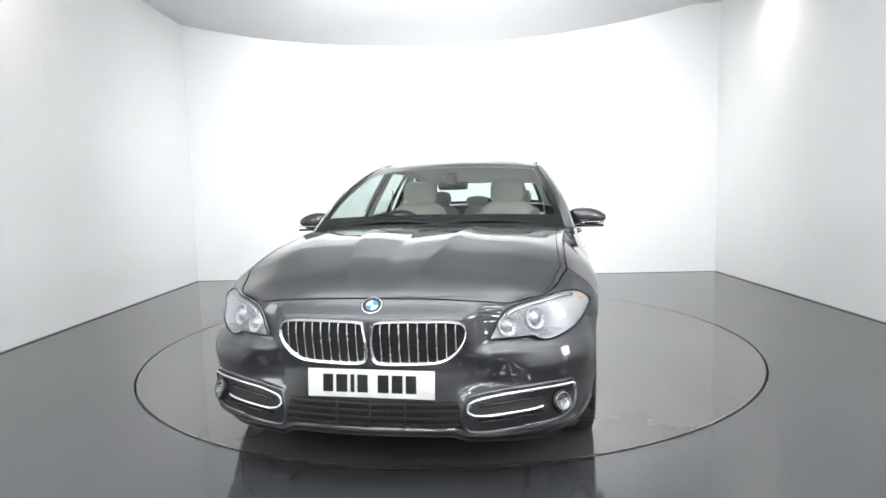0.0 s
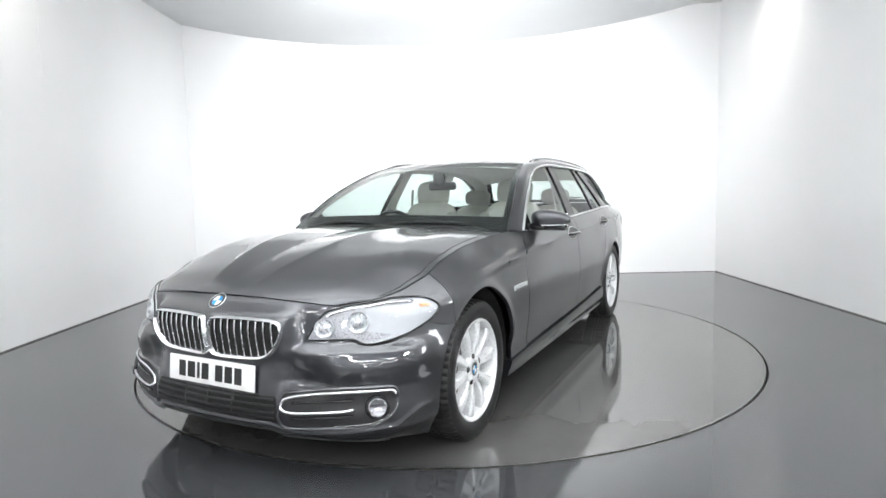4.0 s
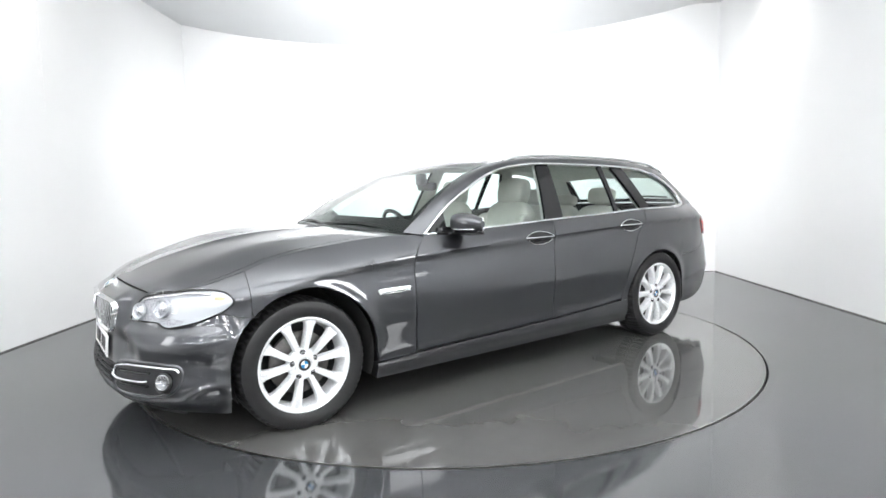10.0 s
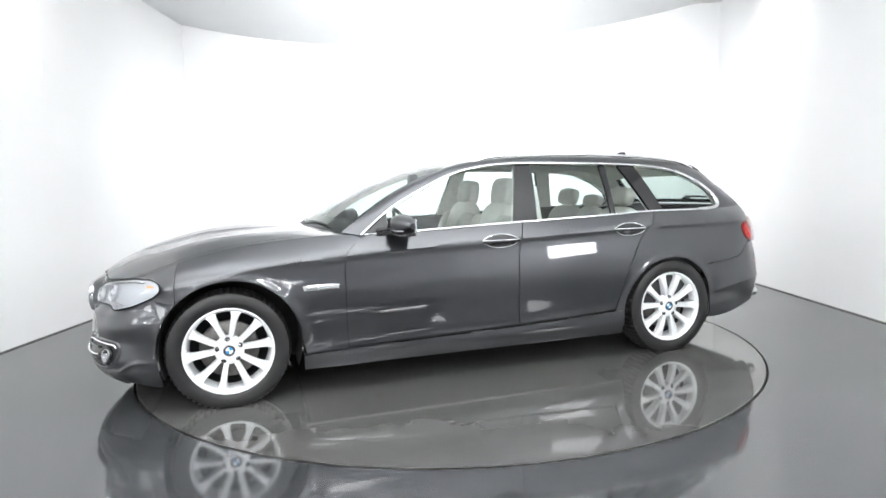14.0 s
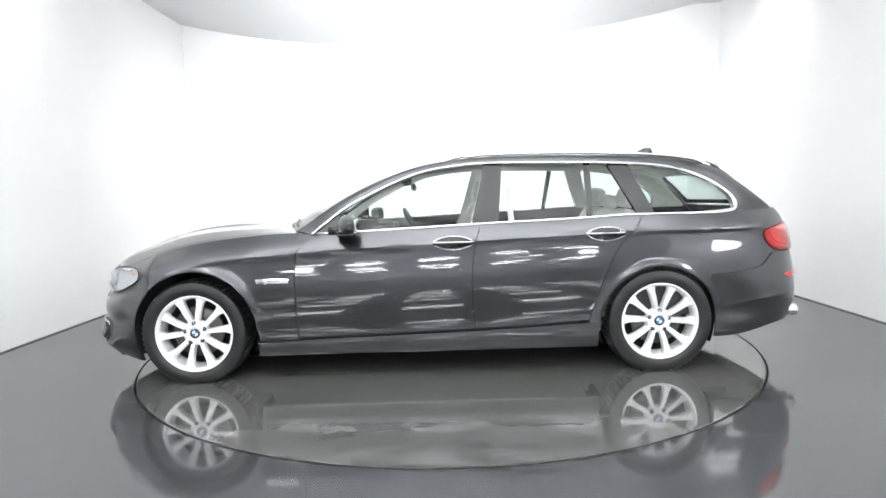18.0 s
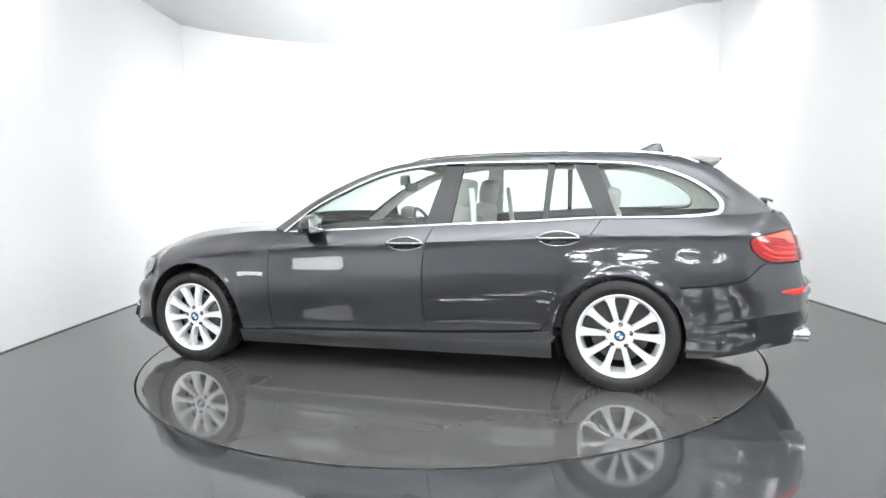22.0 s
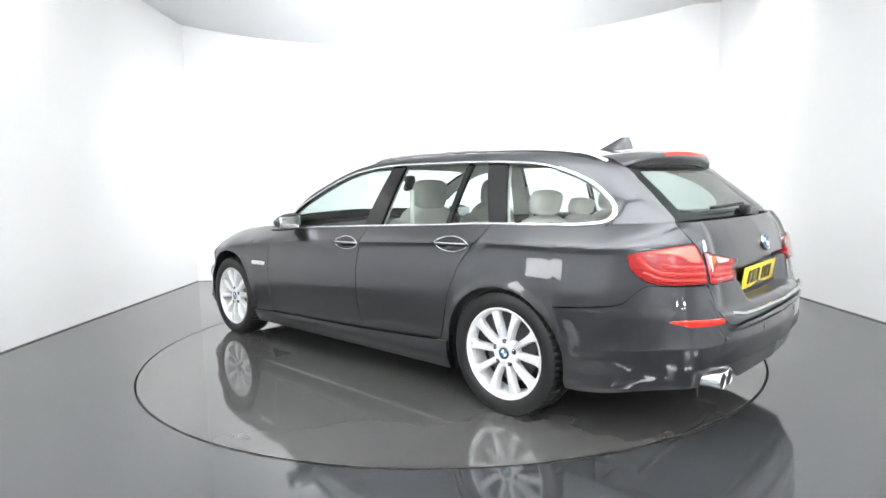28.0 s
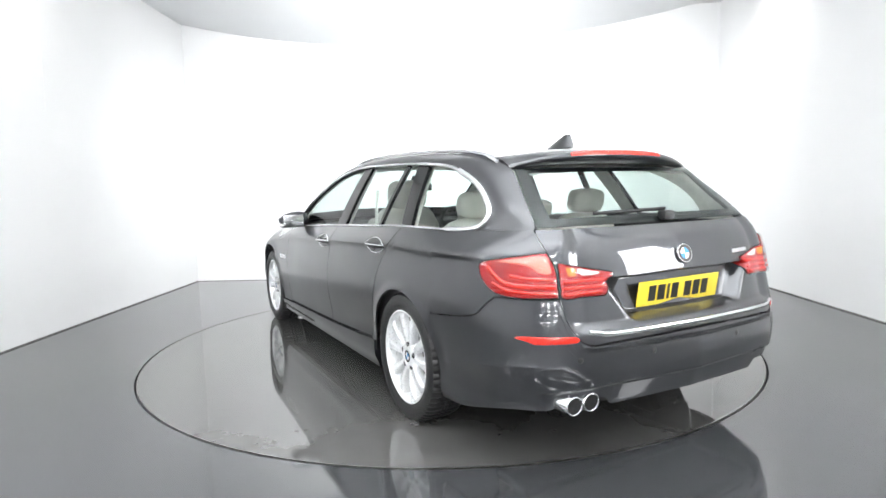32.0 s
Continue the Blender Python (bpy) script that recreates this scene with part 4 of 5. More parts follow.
def span(loop, at):
    """Lowest and highest z of a closed (s, z) loop at s = at."""
    zs = []
    for a, b in zip(loop, loop[1:] + loop[:1]):
        if (a[0] - at) * (b[0] - at) <= 0 and a[0] != b[0]:
            zs.append(a[1] + (b[1] - a[1]) * (at - a[0]) / (b[0] - a[0]))
    return (min(zs), max(zs)) if len(zs) > 1 else None


GRILLE_BAR = simple("dull_silver_grille_bar", (0.70, 0.71, 0.72), 0.22, 0.9, 0.05, 6)


def bezel(name, lp, width, outs, mat, parents, label=""):
    """A raised frame along a closed (s, z) loop; width(s, z) is its breadth, outs its height from the outer to the inner foot."""
    n = len(lp)
    verts, faces = [], []
    area2 = sum(a[0] * b[1] - b[0] * a[1] for a, b in zip(lp, lp[1:] + lp[:1]))
    m = len(outs)
    for i, (q, z) in enumerate(lp):
        a, b = lp[i - 1], lp[(i + 1) % n]
        dx, dz = b[0] - a[0], b[1] - a[1]
        k = math.hypot(dx, dz) or 1
        nx, nz = (-dz / k, dx / k) if area2 > 0 else (dz / k, -dx / k)
        w = width(q, z)
        for j, o in enumerate(outs):
            e = (j / (m - 1) - 0.5) * w
            verts.append(tuple(skin(max(0.0, q + nx * e), z + nz * e, o)))
    for i in range(n):
        for j in range(m - 1):
            i2 = (i + 1) % n
            faces.append((i * m + j, i2 * m + j, i2 * m + j + 1, i * m + j + 1))
    faces = orient(verts, faces)
    return (part(name, verts, faces, mat, parents[0], label, sharp=50), part(name, mirror(verts), faces, mat, parents[1], label, flip=True, sharp=50))


def kidney():
    yz = [(0.022, 0.668), (0.045, 0.680), (0.16, 0.684), (0.261, 0.684), (0.352, 0.679), (0.382, 0.661), (0.386, 0.629), (0.370, 0.591),
          (0.342, 0.556), (0.303, 0.531), (0.254, 0.521), (0.153, 0.518), (0.055, 0.518), (0.020, 0.530), (0.013, 0.565), (0.014, 0.628)]
    lp = closed([(s_front(y), z) for y, z in yz], 5)
    g = patch("radiator_grille", lp, 0.003, LINER, None, "kidney-shaped grille with dark gaps", 0.0)
    bezel("grille_frame", lp, lambda q, z: 0.015 + 0.008 * ss(0.62, 0.53, z), (-0.004, 0.016, 0.021, 0.017, 0.0), CHROME, g, "bright chrome grille frame")
    for k in range(9):
        y = 0.050 + 0.0372 * k
        s = s_front(y)
        sp = span(lp, s)
        if not sp:
            continue
        rows = []
        for t in np.linspace(0.0, 1.0, 9):
            z = sp[0] + (sp[1] - sp[0]) * t
            # each blade bows out at its head
            o = 0.009 + 0.005 * ss(0.45, 0.95, t)
            rows.append([(s - 0.0040, z, 0.002), (s - 0.0034, z, o - 0.003), (s - 0.0012, z, o), (s + 0.0012, z, o), (s + 0.0034, z, o - 0.003), (s + 0.0040, z, 0.002)])
        v = [tuple(skin(*q)) for r in rows for q in r]
        f = orient(v, grid_faces(8, 5))
        for ob in (part("grille_bar", v, f, GRILLE_BAR, g[0], sharp=60), part("grille_bar", mirror(v), f, GRILLE_BAR, g[1], flip=True, sharp=60)):
            # only the front edge of a blade is bright
            ob.data.materials.append(GLOSSBLACK)
            for face in ob.data.polygons:
                face.material_index = int(face.index % 5 in (0, 4))


kidney()


def skin_matrix(s, z, out, side=1):
    """A pose on the body whose y axis looks outwards and whose z axis runs up the surface."""
    o = Vector(skin(s, z, out))
    du = Vector(skin(s + 0.03, z, out)) - Vector(skin(max(0, s - 0.03), z, out))
    dv = Vector(skin(s, z + 0.02, out)) - Vector(skin(s, z - 0.02, out))
    n = du.cross(dv).normalized()
    if n.dot(o - Vector((1.35, 0, 0.6))) < 0:
        n = -n
    up = (dv - n * dv.dot(n)).normalized()
    sx = n.cross(up)
    m = Matrix((sx, n, up)).transposed().to_4x4()
    m.translation = o - PIVOT
    return m


def badge(s, z, r, out, label):
    m = skin_matrix(s, z, out)
    b = roundel("badge", r, 0.006)
    name, v, f, mat = b[0]
    base = mesh_object("badge", [m @ Vector(p) for p in v], f, mat, CAR, label, smooth=False)
    for name, v, f, mat in b[1:]:
        mesh_object(name, [m @ Vector(p) for p in v], f, mat, base, smooth=False)


badge(0.0, 0.734, 0.041, 0.004, "round blue and white badge with a dark ring")


def number_plate(x, z, tilt, mat, yaw, label, w=0.52, h=0.112, pad=0.0):
    """A plate with plain bars in place of its characters."""
    base = Matrix.Translation(Vector((x, pad, z)) - PIVOT) @ Matrix.Rotation(yaw, 4, "Z") @ Matrix.Rotation(tilt, 4, "Y")
    bm = bmesh.new()
    box_bm(bm, (0, 0, 0), (0.006, w, h), 0.0025)
    plate = bm_object("number_plate", bm, mat, CAR, label, angle=40)
    plate.matrix_basis = base
    x0 = -0.195
    for k, wd in enumerate((0.042, 0.046, 0.016, 0.042, 0.044, 0.044, 0.042)):
        bm = bmesh.new()
        box_bm(bm, (0.0036, x0 + wd / 2, 0), (0.0015, wd, 0.070), 0)
        bm_object("plate_bar", bm, INK, plate)
        x0 += wd + 0.013 + (0.028 if k == 3 else 0)
    return plate


number_plate(3.7665, 0.437, -0.10, WHITE_PLATE, 0.0, "white front number plate with dark bars")

# lower air intake with slats


def skin_signed(s, z, out):
    q = skin(abs(s), z, out)
    return np.array((q[0], q[1] if s >= 0 else -q[1], q[2]))


def nose_patch(u, v):
    y = (0.352 + 0.022 * (1 - v)) * u
    z0, z1 = 0.266 - 0.004 * u, 0.372
    return skin(s_front(y), z0 + (z1 - z0) * v, 0.003)


LI = whole("air_intake", nose_patch, 14, 6, LINER, "black lower air intake", 0.004)
for z in (0.283, 0.309, 0.335, 0.360):
    pts = [tuple(skin_signed(s_front(abs(y)) * (1 if y >= 0 else -1), z + 0.004 * abs(y), 0.008)) for y in np.linspace(-0.352, 0.352, 25)]
    bars("intake_slat", pts, 0.009, 0.004, PLASTIC, LI, "", False, flat=(0, 0, 1))
for y in (-0.14, 0.0, 0.14):
    pts = [tuple(skin_signed(s_front(abs(y)) * (1 if y >= 0 else -1), z, 0.006)) for z in (0.268, 0.31, 0.368)]
    bars("intake_strut", pts, 0.005, 0.006, PLASTIC, LI, "", False, n=6, flat=(1, 0, 0))


FOG_BLACK = simple("grained_black_bumper_insert", (0.016, 0.016, 0.018), 0.35, 0, 0.15, 20, 0.15, 260)


def fog_unit():
    yz = [(0.390, 0.378), (0.415, 0.390), (0.50, 0.400), (0.640, 0.412), (0.785, 0.411), (0.812, 0.392), (0.812, 0.343), (0.794, 0.299), (0.761, 0.272), (0.715, 0.256),
          (0.584, 0.250), (0.43, 0.242), (0.382, 0.258), (0.366, 0.316)]
    S = lambda y: s_front(y)
    lp = closed([(S(y), z) for y, z in yz], 4)
    o = patch("fog_lamp_surround", lp, 0.004, FOG_BLACK, None, "black fog lamp surround with chrome blades", -0.003)
    bezel("surround_edge", lp, lambda q, z: 0.016, (-0.003, 0.008, 0.010, 0.008, 0.002), PAINT, o, "body-coloured raised edge")
    for k in (0, 1):
        sg = (lambda q: q) if k == 0 else (lambda q: (q[0], -q[1], q[2]))
        top = [(0.386, 0.332), (0.390, 0.352), (0.405, 0.368), (0.46, 0.381), (0.55, 0.391), (0.64, 0.398), (0.78, 0.398), (0.802, 0.392), (0.806, 0.380)]
        pts = [sg(tuple(skin(S(y), z, 0.012))) for y, z in catmull(top, 6)]
        v, f = tube(pts, 0.006, 0.0068, 8)
        part("chrome_blade", v, f, CHROME, o[k], "bright chrome blade")
        low = [(0.386, 0.334), (0.405, 0.322), (0.44, 0.317), (0.486, 0.318), (0.56, 0.322), (0.64, 0.327), (0.672, 0.333)]
        pts = [sg(tuple(skin(S(y), z, 0.015))) for y, z in catmull(low, 6)]
        v, f = tube(pts, 0.009, 0.0068, 8)
        part("chrome_blade", v, f, CHROME, o[k], "bright chrome blade")
        for z0 in (0.352, 0.292):
            pts = [sg(tuple(skin(S(y), z0 + (y - 0.42) * 0.06, 0.006))) for y in np.linspace(0.43, 0.67, 9)]
            v, f = tube(pts, 0.010, 0.005, 6)
            part("slat", v, f, GLOSSBLACK, o[k])
        foot = [(0.60, 0.263), (0.70, 0.266), (0.75, 0.279), (0.785, 0.300)]
        pts = [sg(tuple(skin(S(y), z, 0.006))) for y, z in catmull(foot, 5)]
        v, f = tube(pts, 0.004, 0.003, 6)
        part("satin_edge", v, f, CHROME_DARK, o[k], "thin satin edge under the lamp")
        m = skin_matrix(S(0.752), 0.334, 0.004)
        if k:
            fl = Matrix.Diagonal((1, -1, 1, 1))
            m = Matrix.Translation(-PIVOT) @ fl @ Matrix.Translation(PIVOT) @ m
        for nm, prof, mt in (("fog_lamp_ring", [(0.036, 0.0), (0.047, 0.006), (0.052, 0.020), (0.058, 0.016), (0.060, 0.0)], GLOSSBLACK),
                             ("fog_lamp", [(0.0005, 0.002), (0.016, 0.004), (0.032, 0.010), (0.040, 0.020), (0.045, 0.020), (0.047, 0.004)], CHROME_DARK),
                             ("fog_lamp_lens", [(0.0005, 0.034), (0.02, 0.031), (0.036, 0.024), (0.0455, 0.016)], CLEAR)):
            v, f = lathe(prof, 28)
            ob = mesh_object(nm, [m @ (Vector(p) * 0.82) for p in v], f if not k else [tuple(reversed(g)) for g in f], mt, o[k])


fog_unit()
# lower lip of the bumper: a thin satin edge
pts = [tuple(skin_signed(q, 0.236 - 0.034 * ss(0.33, 0.40, abs(q)) - 0.036 * ss(0.42, 0.82, abs(q)), 0.002)) for q in np.linspace(-s_front(0.80), s_front(0.80), 61)]
bars("lip", pts, 0.012, 0.007, PLASTIC, None, "dark lower lip", False)


LAMP_BEZEL = simple("grey_lamp_bezel", (0.38, 0.38, 0.40), 0.3, 0.3, 0.1, 6)
LAMP_GLASS = simple("projector_lens_grey", (0.50, 0.51, 0.53), 0.30, 0.6, 0.12, 30)


def headlamp():
    S = s_front
    T = s_of_x
    pts = [(0.497, 0.599), (0.526, 0.655), (0.565, 0.702), (0.615, 0.721), (0.74, 0.736), (0.93, 0.748), (1.065, 0.744), (1.120, 0.727), (1.138, 0.692), (1.103, 0.658),
           (1.045, 0.633), (0.957, 0.604), (0.84, 0.583), (0.770, 0.576), (0.726, 0.583), (0.690, 0.597), (0.586, 0.600)]
    lp = closed(pts, 4)
    o = patch("headlamp", lp, 0.004, LAMP_HOUSING, None, "clear headlamp with two projector rings", -0.003)
    dk = closed([(0.508, 0.604), (0.536, 0.655), (0.575, 0.696), (0.62, 0.706), (0.655, 0.698), (0.675, 0.66), (0.70, 0.632), (0.76, 0.614), (0.84, 0.607), (0.89, 0.610),
                 (0.84, 0.590), (0.770, 0.584), (0.728, 0.590), (0.690, 0.603), (0.586, 0.606)], 4)
    patch("lamp_bezel", dk, 0.0065, LAMP_BEZEL, None, "dark grey lower lamp bezel", 0.0, parents=o)
    for k in (0, 1):
        fl = Matrix.Translation(-PIVOT) @ Matrix.Diagonal((1, -1, 1, 1)) @ Matrix.Translation(PIVOT) if k else Matrix()
        for (y, z, r) in ((0.560, 0.645, 0.040), (0.690, 0.662, 0.046)):
            m = fl @ skin_matrix(S(y), z, 0.006)
            fc = lambda f: [tuple(reversed(g)) for g in f] if k else f
            v, f = lathe([(r * 0.86, 0.004), (r * 0.90, 0.015), (r * 0.97, 0.018), (r, 0.016), (r * 1.02, 0.0)], 30)
            mesh_object("lamp_ring", [m @ Vector(p) for p in v], fc(f), LAMP_HOUSING, o[k], "pale light ring")
            v, f = lathe([(0.0005, 0.022), (r * 0.35, 0.019), (r * 0.58, 0.006), (r * 0.62, 0.004), (r * 0.88, 0.012)], 24)
            mesh_object("projector", [m @ Vector(p) for p in v], fc(f), LAMP_GLASS, o[k], "grey glassy projector lens")
        v, f = tube([tuple(skin(s, z, 0.010)) for s, z in catmull([(0.575, 0.690), (0.62, 0.708), (0.74, 0.722), (0.90, 0.733), (1.03, 0.730)], 5)], 0.008, 0.006, 6)
        v2 = mirror(v) if k else v
        part("lamp_eyebrow", v2, f, CHROME, o[k], "", flip=bool(k))
        am = [(1.05, 0.704), (1.09, 0.704), (1.108, 0.709), (1.09, 0.716), (1.05, 0.718)]
        va = [tuple(skin(s, z, 0.010)) for s, z in am]
        part("indicator", mirror(va) if k else va, [(0, 1, 2, 3, 4)] if k else [(4, 3, 2, 1, 0)], ORANGE, o[k], "amber indicator", smooth=False)
        # clear cover
        n = len(lp)
        c = np.mean(np.array(lp), axis=0)
        verts, faces = [tuple(skin(c[0], c[1], 0.026))], []
        for r in range(1, 7):
            q = r / 6
            for s, z in lp:
                verts.append(tuple(skin(c[0] + (s - c[0]) * q, c[1] + (z - c[1]) * q, 0.009 + 0.017 * (1 - q ** 4))))
        for i in range(n):
            j = (i + 1) % n
            faces.append((0, 1 + i, 1 + j))
            for r in range(5):
                a, b = 1 + r * n, 1 + (r + 1) * n
                faces.append((a + i, b + i, b + j, a + j))
        faces = orient(verts, faces)
        g = part("lamp_cover", mirror(verts) if k else verts, faces, CLEAR, o[k], "clear curved cover", flip=bool(k))
        g.visible_shadow = False
        edge = [tuple(skin(s, z, 0.010)) for s, z in lp]
        v, f = tube(edge, 0.0045, 0.004, 6, True, (1, 0, 0.2))
        part("lamp_seal", mirror(v) if k else v, f, GLOSSBLACK, o[k], "", flip=bool(k))


headlamp()

# ------------------------------------------------------------ the car: sides
def handle(x, z, parents):
    s = s_of_x(x)
    lp = closed([(s - 0.128, z + 0.000), (s - 0.09, z + 0.026), (s - 0.03, z + 0.041), (s + 0.03, z + 0.041), (s + 0.09, z + 0.026), (s + 0.128, z + 0.000),
                 (s + 0.09, z - 0.026), (s + 0.03, z - 0.040), (s - 0.03, z - 0.040), (s - 0.09, z - 0.026)], 4)
    o = patch("door_handle", lp, 0.0015, GLOSSBLACK, None, "door handle in a dark oval recess", 0.0, parents=parents)
    pts = [(s + t, z + 0.005 - 0.12 * t * t, 0.004 + 0.026 * (1 - (abs(t) / 0.125) ** 2.5)) for t in np.linspace(-0.122, 0.122, 17)]
    for k in (0, 1):
        v, f = tube([tuple(skin(a, b - 0.006, c)) for a, b, c in pts], 0.007, 0.008, 8)
        part("handle_bar", mirror(v) if k else v, f, GLOSSBLACK, o[k], "gloss black grip", flip=bool(k))
        v, f = tube([tuple(skin(a, b + 0.003, c + 0.002)) for a, b, c in pts], 0.005, 0.0042, 8)
        part("handle_strip", mirror(v) if k else v, f, CHROME, o[k], "chrome strip along the grip", flip=bool(k))
        v, f = tube([tuple(q) for q in on_skin(lp, 0.002)], 0.0032, 0.0032, 8, True, (0, 1, 0))
        part("handle_recess_edge", mirror(v) if k else v, f, CHROME, o[k], "bright recess edge", flip=bool(k))


handle(1.305, 0.861, FD)
handle(0.345, 0.892, RD)

s0 = s_of_x(2.445)
lp = closed([(s0 - 0.095, 0.640), (s0 + 0.085, 0.640), (s0 + 0.10, 0.652), (s0 + 0.095, 0.668), (s0 - 0.085, 0.668), (s0 - 0.10, 0.656)], 3)
o = patch("side_repeater", lp, 0.006, CHROME, None, "slim chrome indicator badge", 0.003)
lp = closed([(s0 - 0.078, 0.647), (s0 + 0.078, 0.647), (s0 + 0.085, 0.655), (s0 + 0.078, 0.661), (s0 - 0.078, 0.661)], 3)
patch("repeater_lens", lp, 0.0105, CLEAR, None, "", 0.002, parents=o)


def door_mirror():
    """A rounded mirror shell on a short arm, with its glass facing back."""
    def shell(u, v):
        a = 2 * math.pi * u
        y = (v - 0.5) * 0.245 + 0.952
        tap = 1 - 0.26 * v
        h = 0.070 * (abs(math.cos((v - 0.46) * math.pi)) ** 0.38) * tap
        w = 0.085 * (abs(math.cos((v - 0.5) * math.pi)) ** 0.45) * (1 - 0.22 * v)
        ca, sa = math.cos(a), math.sin(a)
        x = (abs(ca) ** 0.8) * (1 if ca > 0 else -1) * w * (1.0 if ca > 0 else 0.55)
        z = (abs(sa) ** 0.75) * (1 if sa > 0 else -1) * h
        return np.array((1.955 + x - 0.035 * v, y, 0.996 + z - 0.006 * v))
    verts = [tuple(shell(i / 32, 0.02 + 0.96 * j / 20)) for i in range(32) for j in range(21)]
    faces = [(i * 21 + j, ((i + 1) % 32) * 21 + j, ((i + 1) % 32) * 21 + j + 1, i * 21 + j + 1) for i in range(32) for j in range(20)]
    faces.append(tuple(i * 21 for i in range(32)))
    faces.append(tuple(reversed([i * 21 + 20 for i in range(32)])))
    faces = orient(verts, faces, (1.955, 0.965, 0.988))
    o = (part("door_mirror", verts, faces, PAINT, FD[0], "dark grey door mirror", sharp=50), part("door_mirror", mirror(verts), faces, PAINT, FD[1], "dark grey door mirror", flip=True, sharp=50))
    for k in (0, 1):
        sg = 1 if k == 0 else -1
        bm = bmesh.new()
        box_bm(bm, (1.99, sg * 0.885, 0.945), (0.085, 0.10, 0.022), 0.008)
        box_bm(bm, (2.03, sg * 0.848, 0.950), (0.13, 0.022, 0.05), 0.008)
        part_bm("mirror_arm", bm, GLOSSBLACK, FD[k], "black mirror arm")
        bm = bmesh.new()
        box_bm(bm, (1.952, sg * 0.965, 0.9365), (0.105, 0.175, 0.014), 0.005)
        part_bm("mirror_skirt", bm, GLOSSBLACK, FD[k], "black underside of the mirror")
        bm = bmesh.new()
        box_bm(bm, (1.898, sg * 0.962, 0.987), (0.010, 0.160, 0.085), 0.004)
        part_bm("mirror_glass", bm, CHROME, FD[k], "mirror glass")
        pts = [(2.022 - 0.6 * max(0, q - 0.03) ** 1.3 - 0.02 * q, sg * (0.90 + q), 0.962) for q in np.linspace(0, 0.155, 8)]
        v, f = tube(pts, 0.006, 0.004, 6)
        part("mirror_indicator", v, f, CHROME, FD[k], "bright indicator strip", flip=False)
        bm = bmesh.new()
        tri = [(2.17, 0.838, 0.945), (2.02, 0.842, 0.945), (2.02, 0.80, 1.062)]
        for off in (0.0, 0.012):
            for q in tri:
                bm.verts.new((q[0], sg * (q[1] + off), q[2]))
        bm.verts.ensure_lookup_table()
        for fce in ((0, 1, 2), (5, 4, 3), (0, 3, 4, 1), (1, 4, 5, 2), (2, 5, 3, 0)):
            bm.faces.new([bm.verts[q] for q in fce])
        part_bm("mirror_triangle", bm, GLOSSBLACK, FD[k], "black corner panel behind the mirror")


door_mirror()


def roof_rail():
    pts = []
    for t in np.linspace(0, 1, 40):
        x = 1.36 - 1.80 * t
        i = int(np.argmin(abs(C2[:, 0][:12 * 11] - x)))
        e = C2[i]
        lift = 0.014 * ss(0, 0.06, t) * ss(1, 0.94, t)
        pts.append((x, e[1] + 0.012, e[2] - 0.004 + lift))
    bars("roof_rail", pts, 0.013, 0.011, CHROME, None, "satin silver roof rail")


roof_rail()


def fin():
    bm = bmesh.new()
    rows = []
    for t in np.linspace(0, 1, 9):
        h = 0.072 * t ** 1.15
        front = -0.045 - 0.165 * t ** 1.15
        back = -0.288 + 0.026 * t ** 1.5
        w = 0.030 * (1 - t) ** 0.7 + 0.004
        ring = []
        for k in range(12):
            a = 2 * math.pi * k / 12
            ring.append(bm.verts.new(((front + back) / 2 + (front - back) / 2 * math.cos(a), w * math.sin(a), 1.403 + h)))
        rows.append(ring)
    for a, b in zip(rows, rows[1:]):
        for k in range(12):
            bm.faces.new((a[k], a[(k + 1) % 12], b[(k + 1) % 12], b[k]))
    bm.faces.new(rows[-1])
    part_bm("aerial_fin", bm, PAINT, None, "dark grey shark-fin aerial")


fin()


# ------------------------------------------------------------ the car: tail
def spoiler(u, v):
    """Runs on from the roof, then turns down in a rounded rear face."""
    y = 0.590 * u
    e = u ** 2.6
    z0, z1, z2 = 1.384 - 0.040 * u ** 2, 1.362 - 0.066 * e, 1.302 - 0.016 * e
    x0, x1, x2 = -0.38, -0.612 + 0.100 * e, -0.578 + 0.058 * e
    if v < 0.6:
        q = v / 0.6
        return np.array((x0 + (x1 - x0) * q, y, z0 + (z1 - z0) * q + 0.010 * math.sin(math.pi * q)))
    q = (v - 0.6) / 0.4
    return np.array((x1 + (x2 - x1) * q ** 1.5 - 0.018 * math.sin(math.pi * q) * (1 - e), y, z1 + (z2 - z1) * q))


SP = whole("roof_spoiler", spoiler, 24, 30, PAINT, "dark grey roof spoiler", 0.028, TG)


def brake_bar(u, v):
    q = spoiler(0.50 * u, 0.60 + 0.14 * v)
    return q + np.array((-0.006, 0, 0.002))


whole("high_brake_lamp", brake_bar, 10, 4, RED, "red high brake lamp", 0.006, TG)


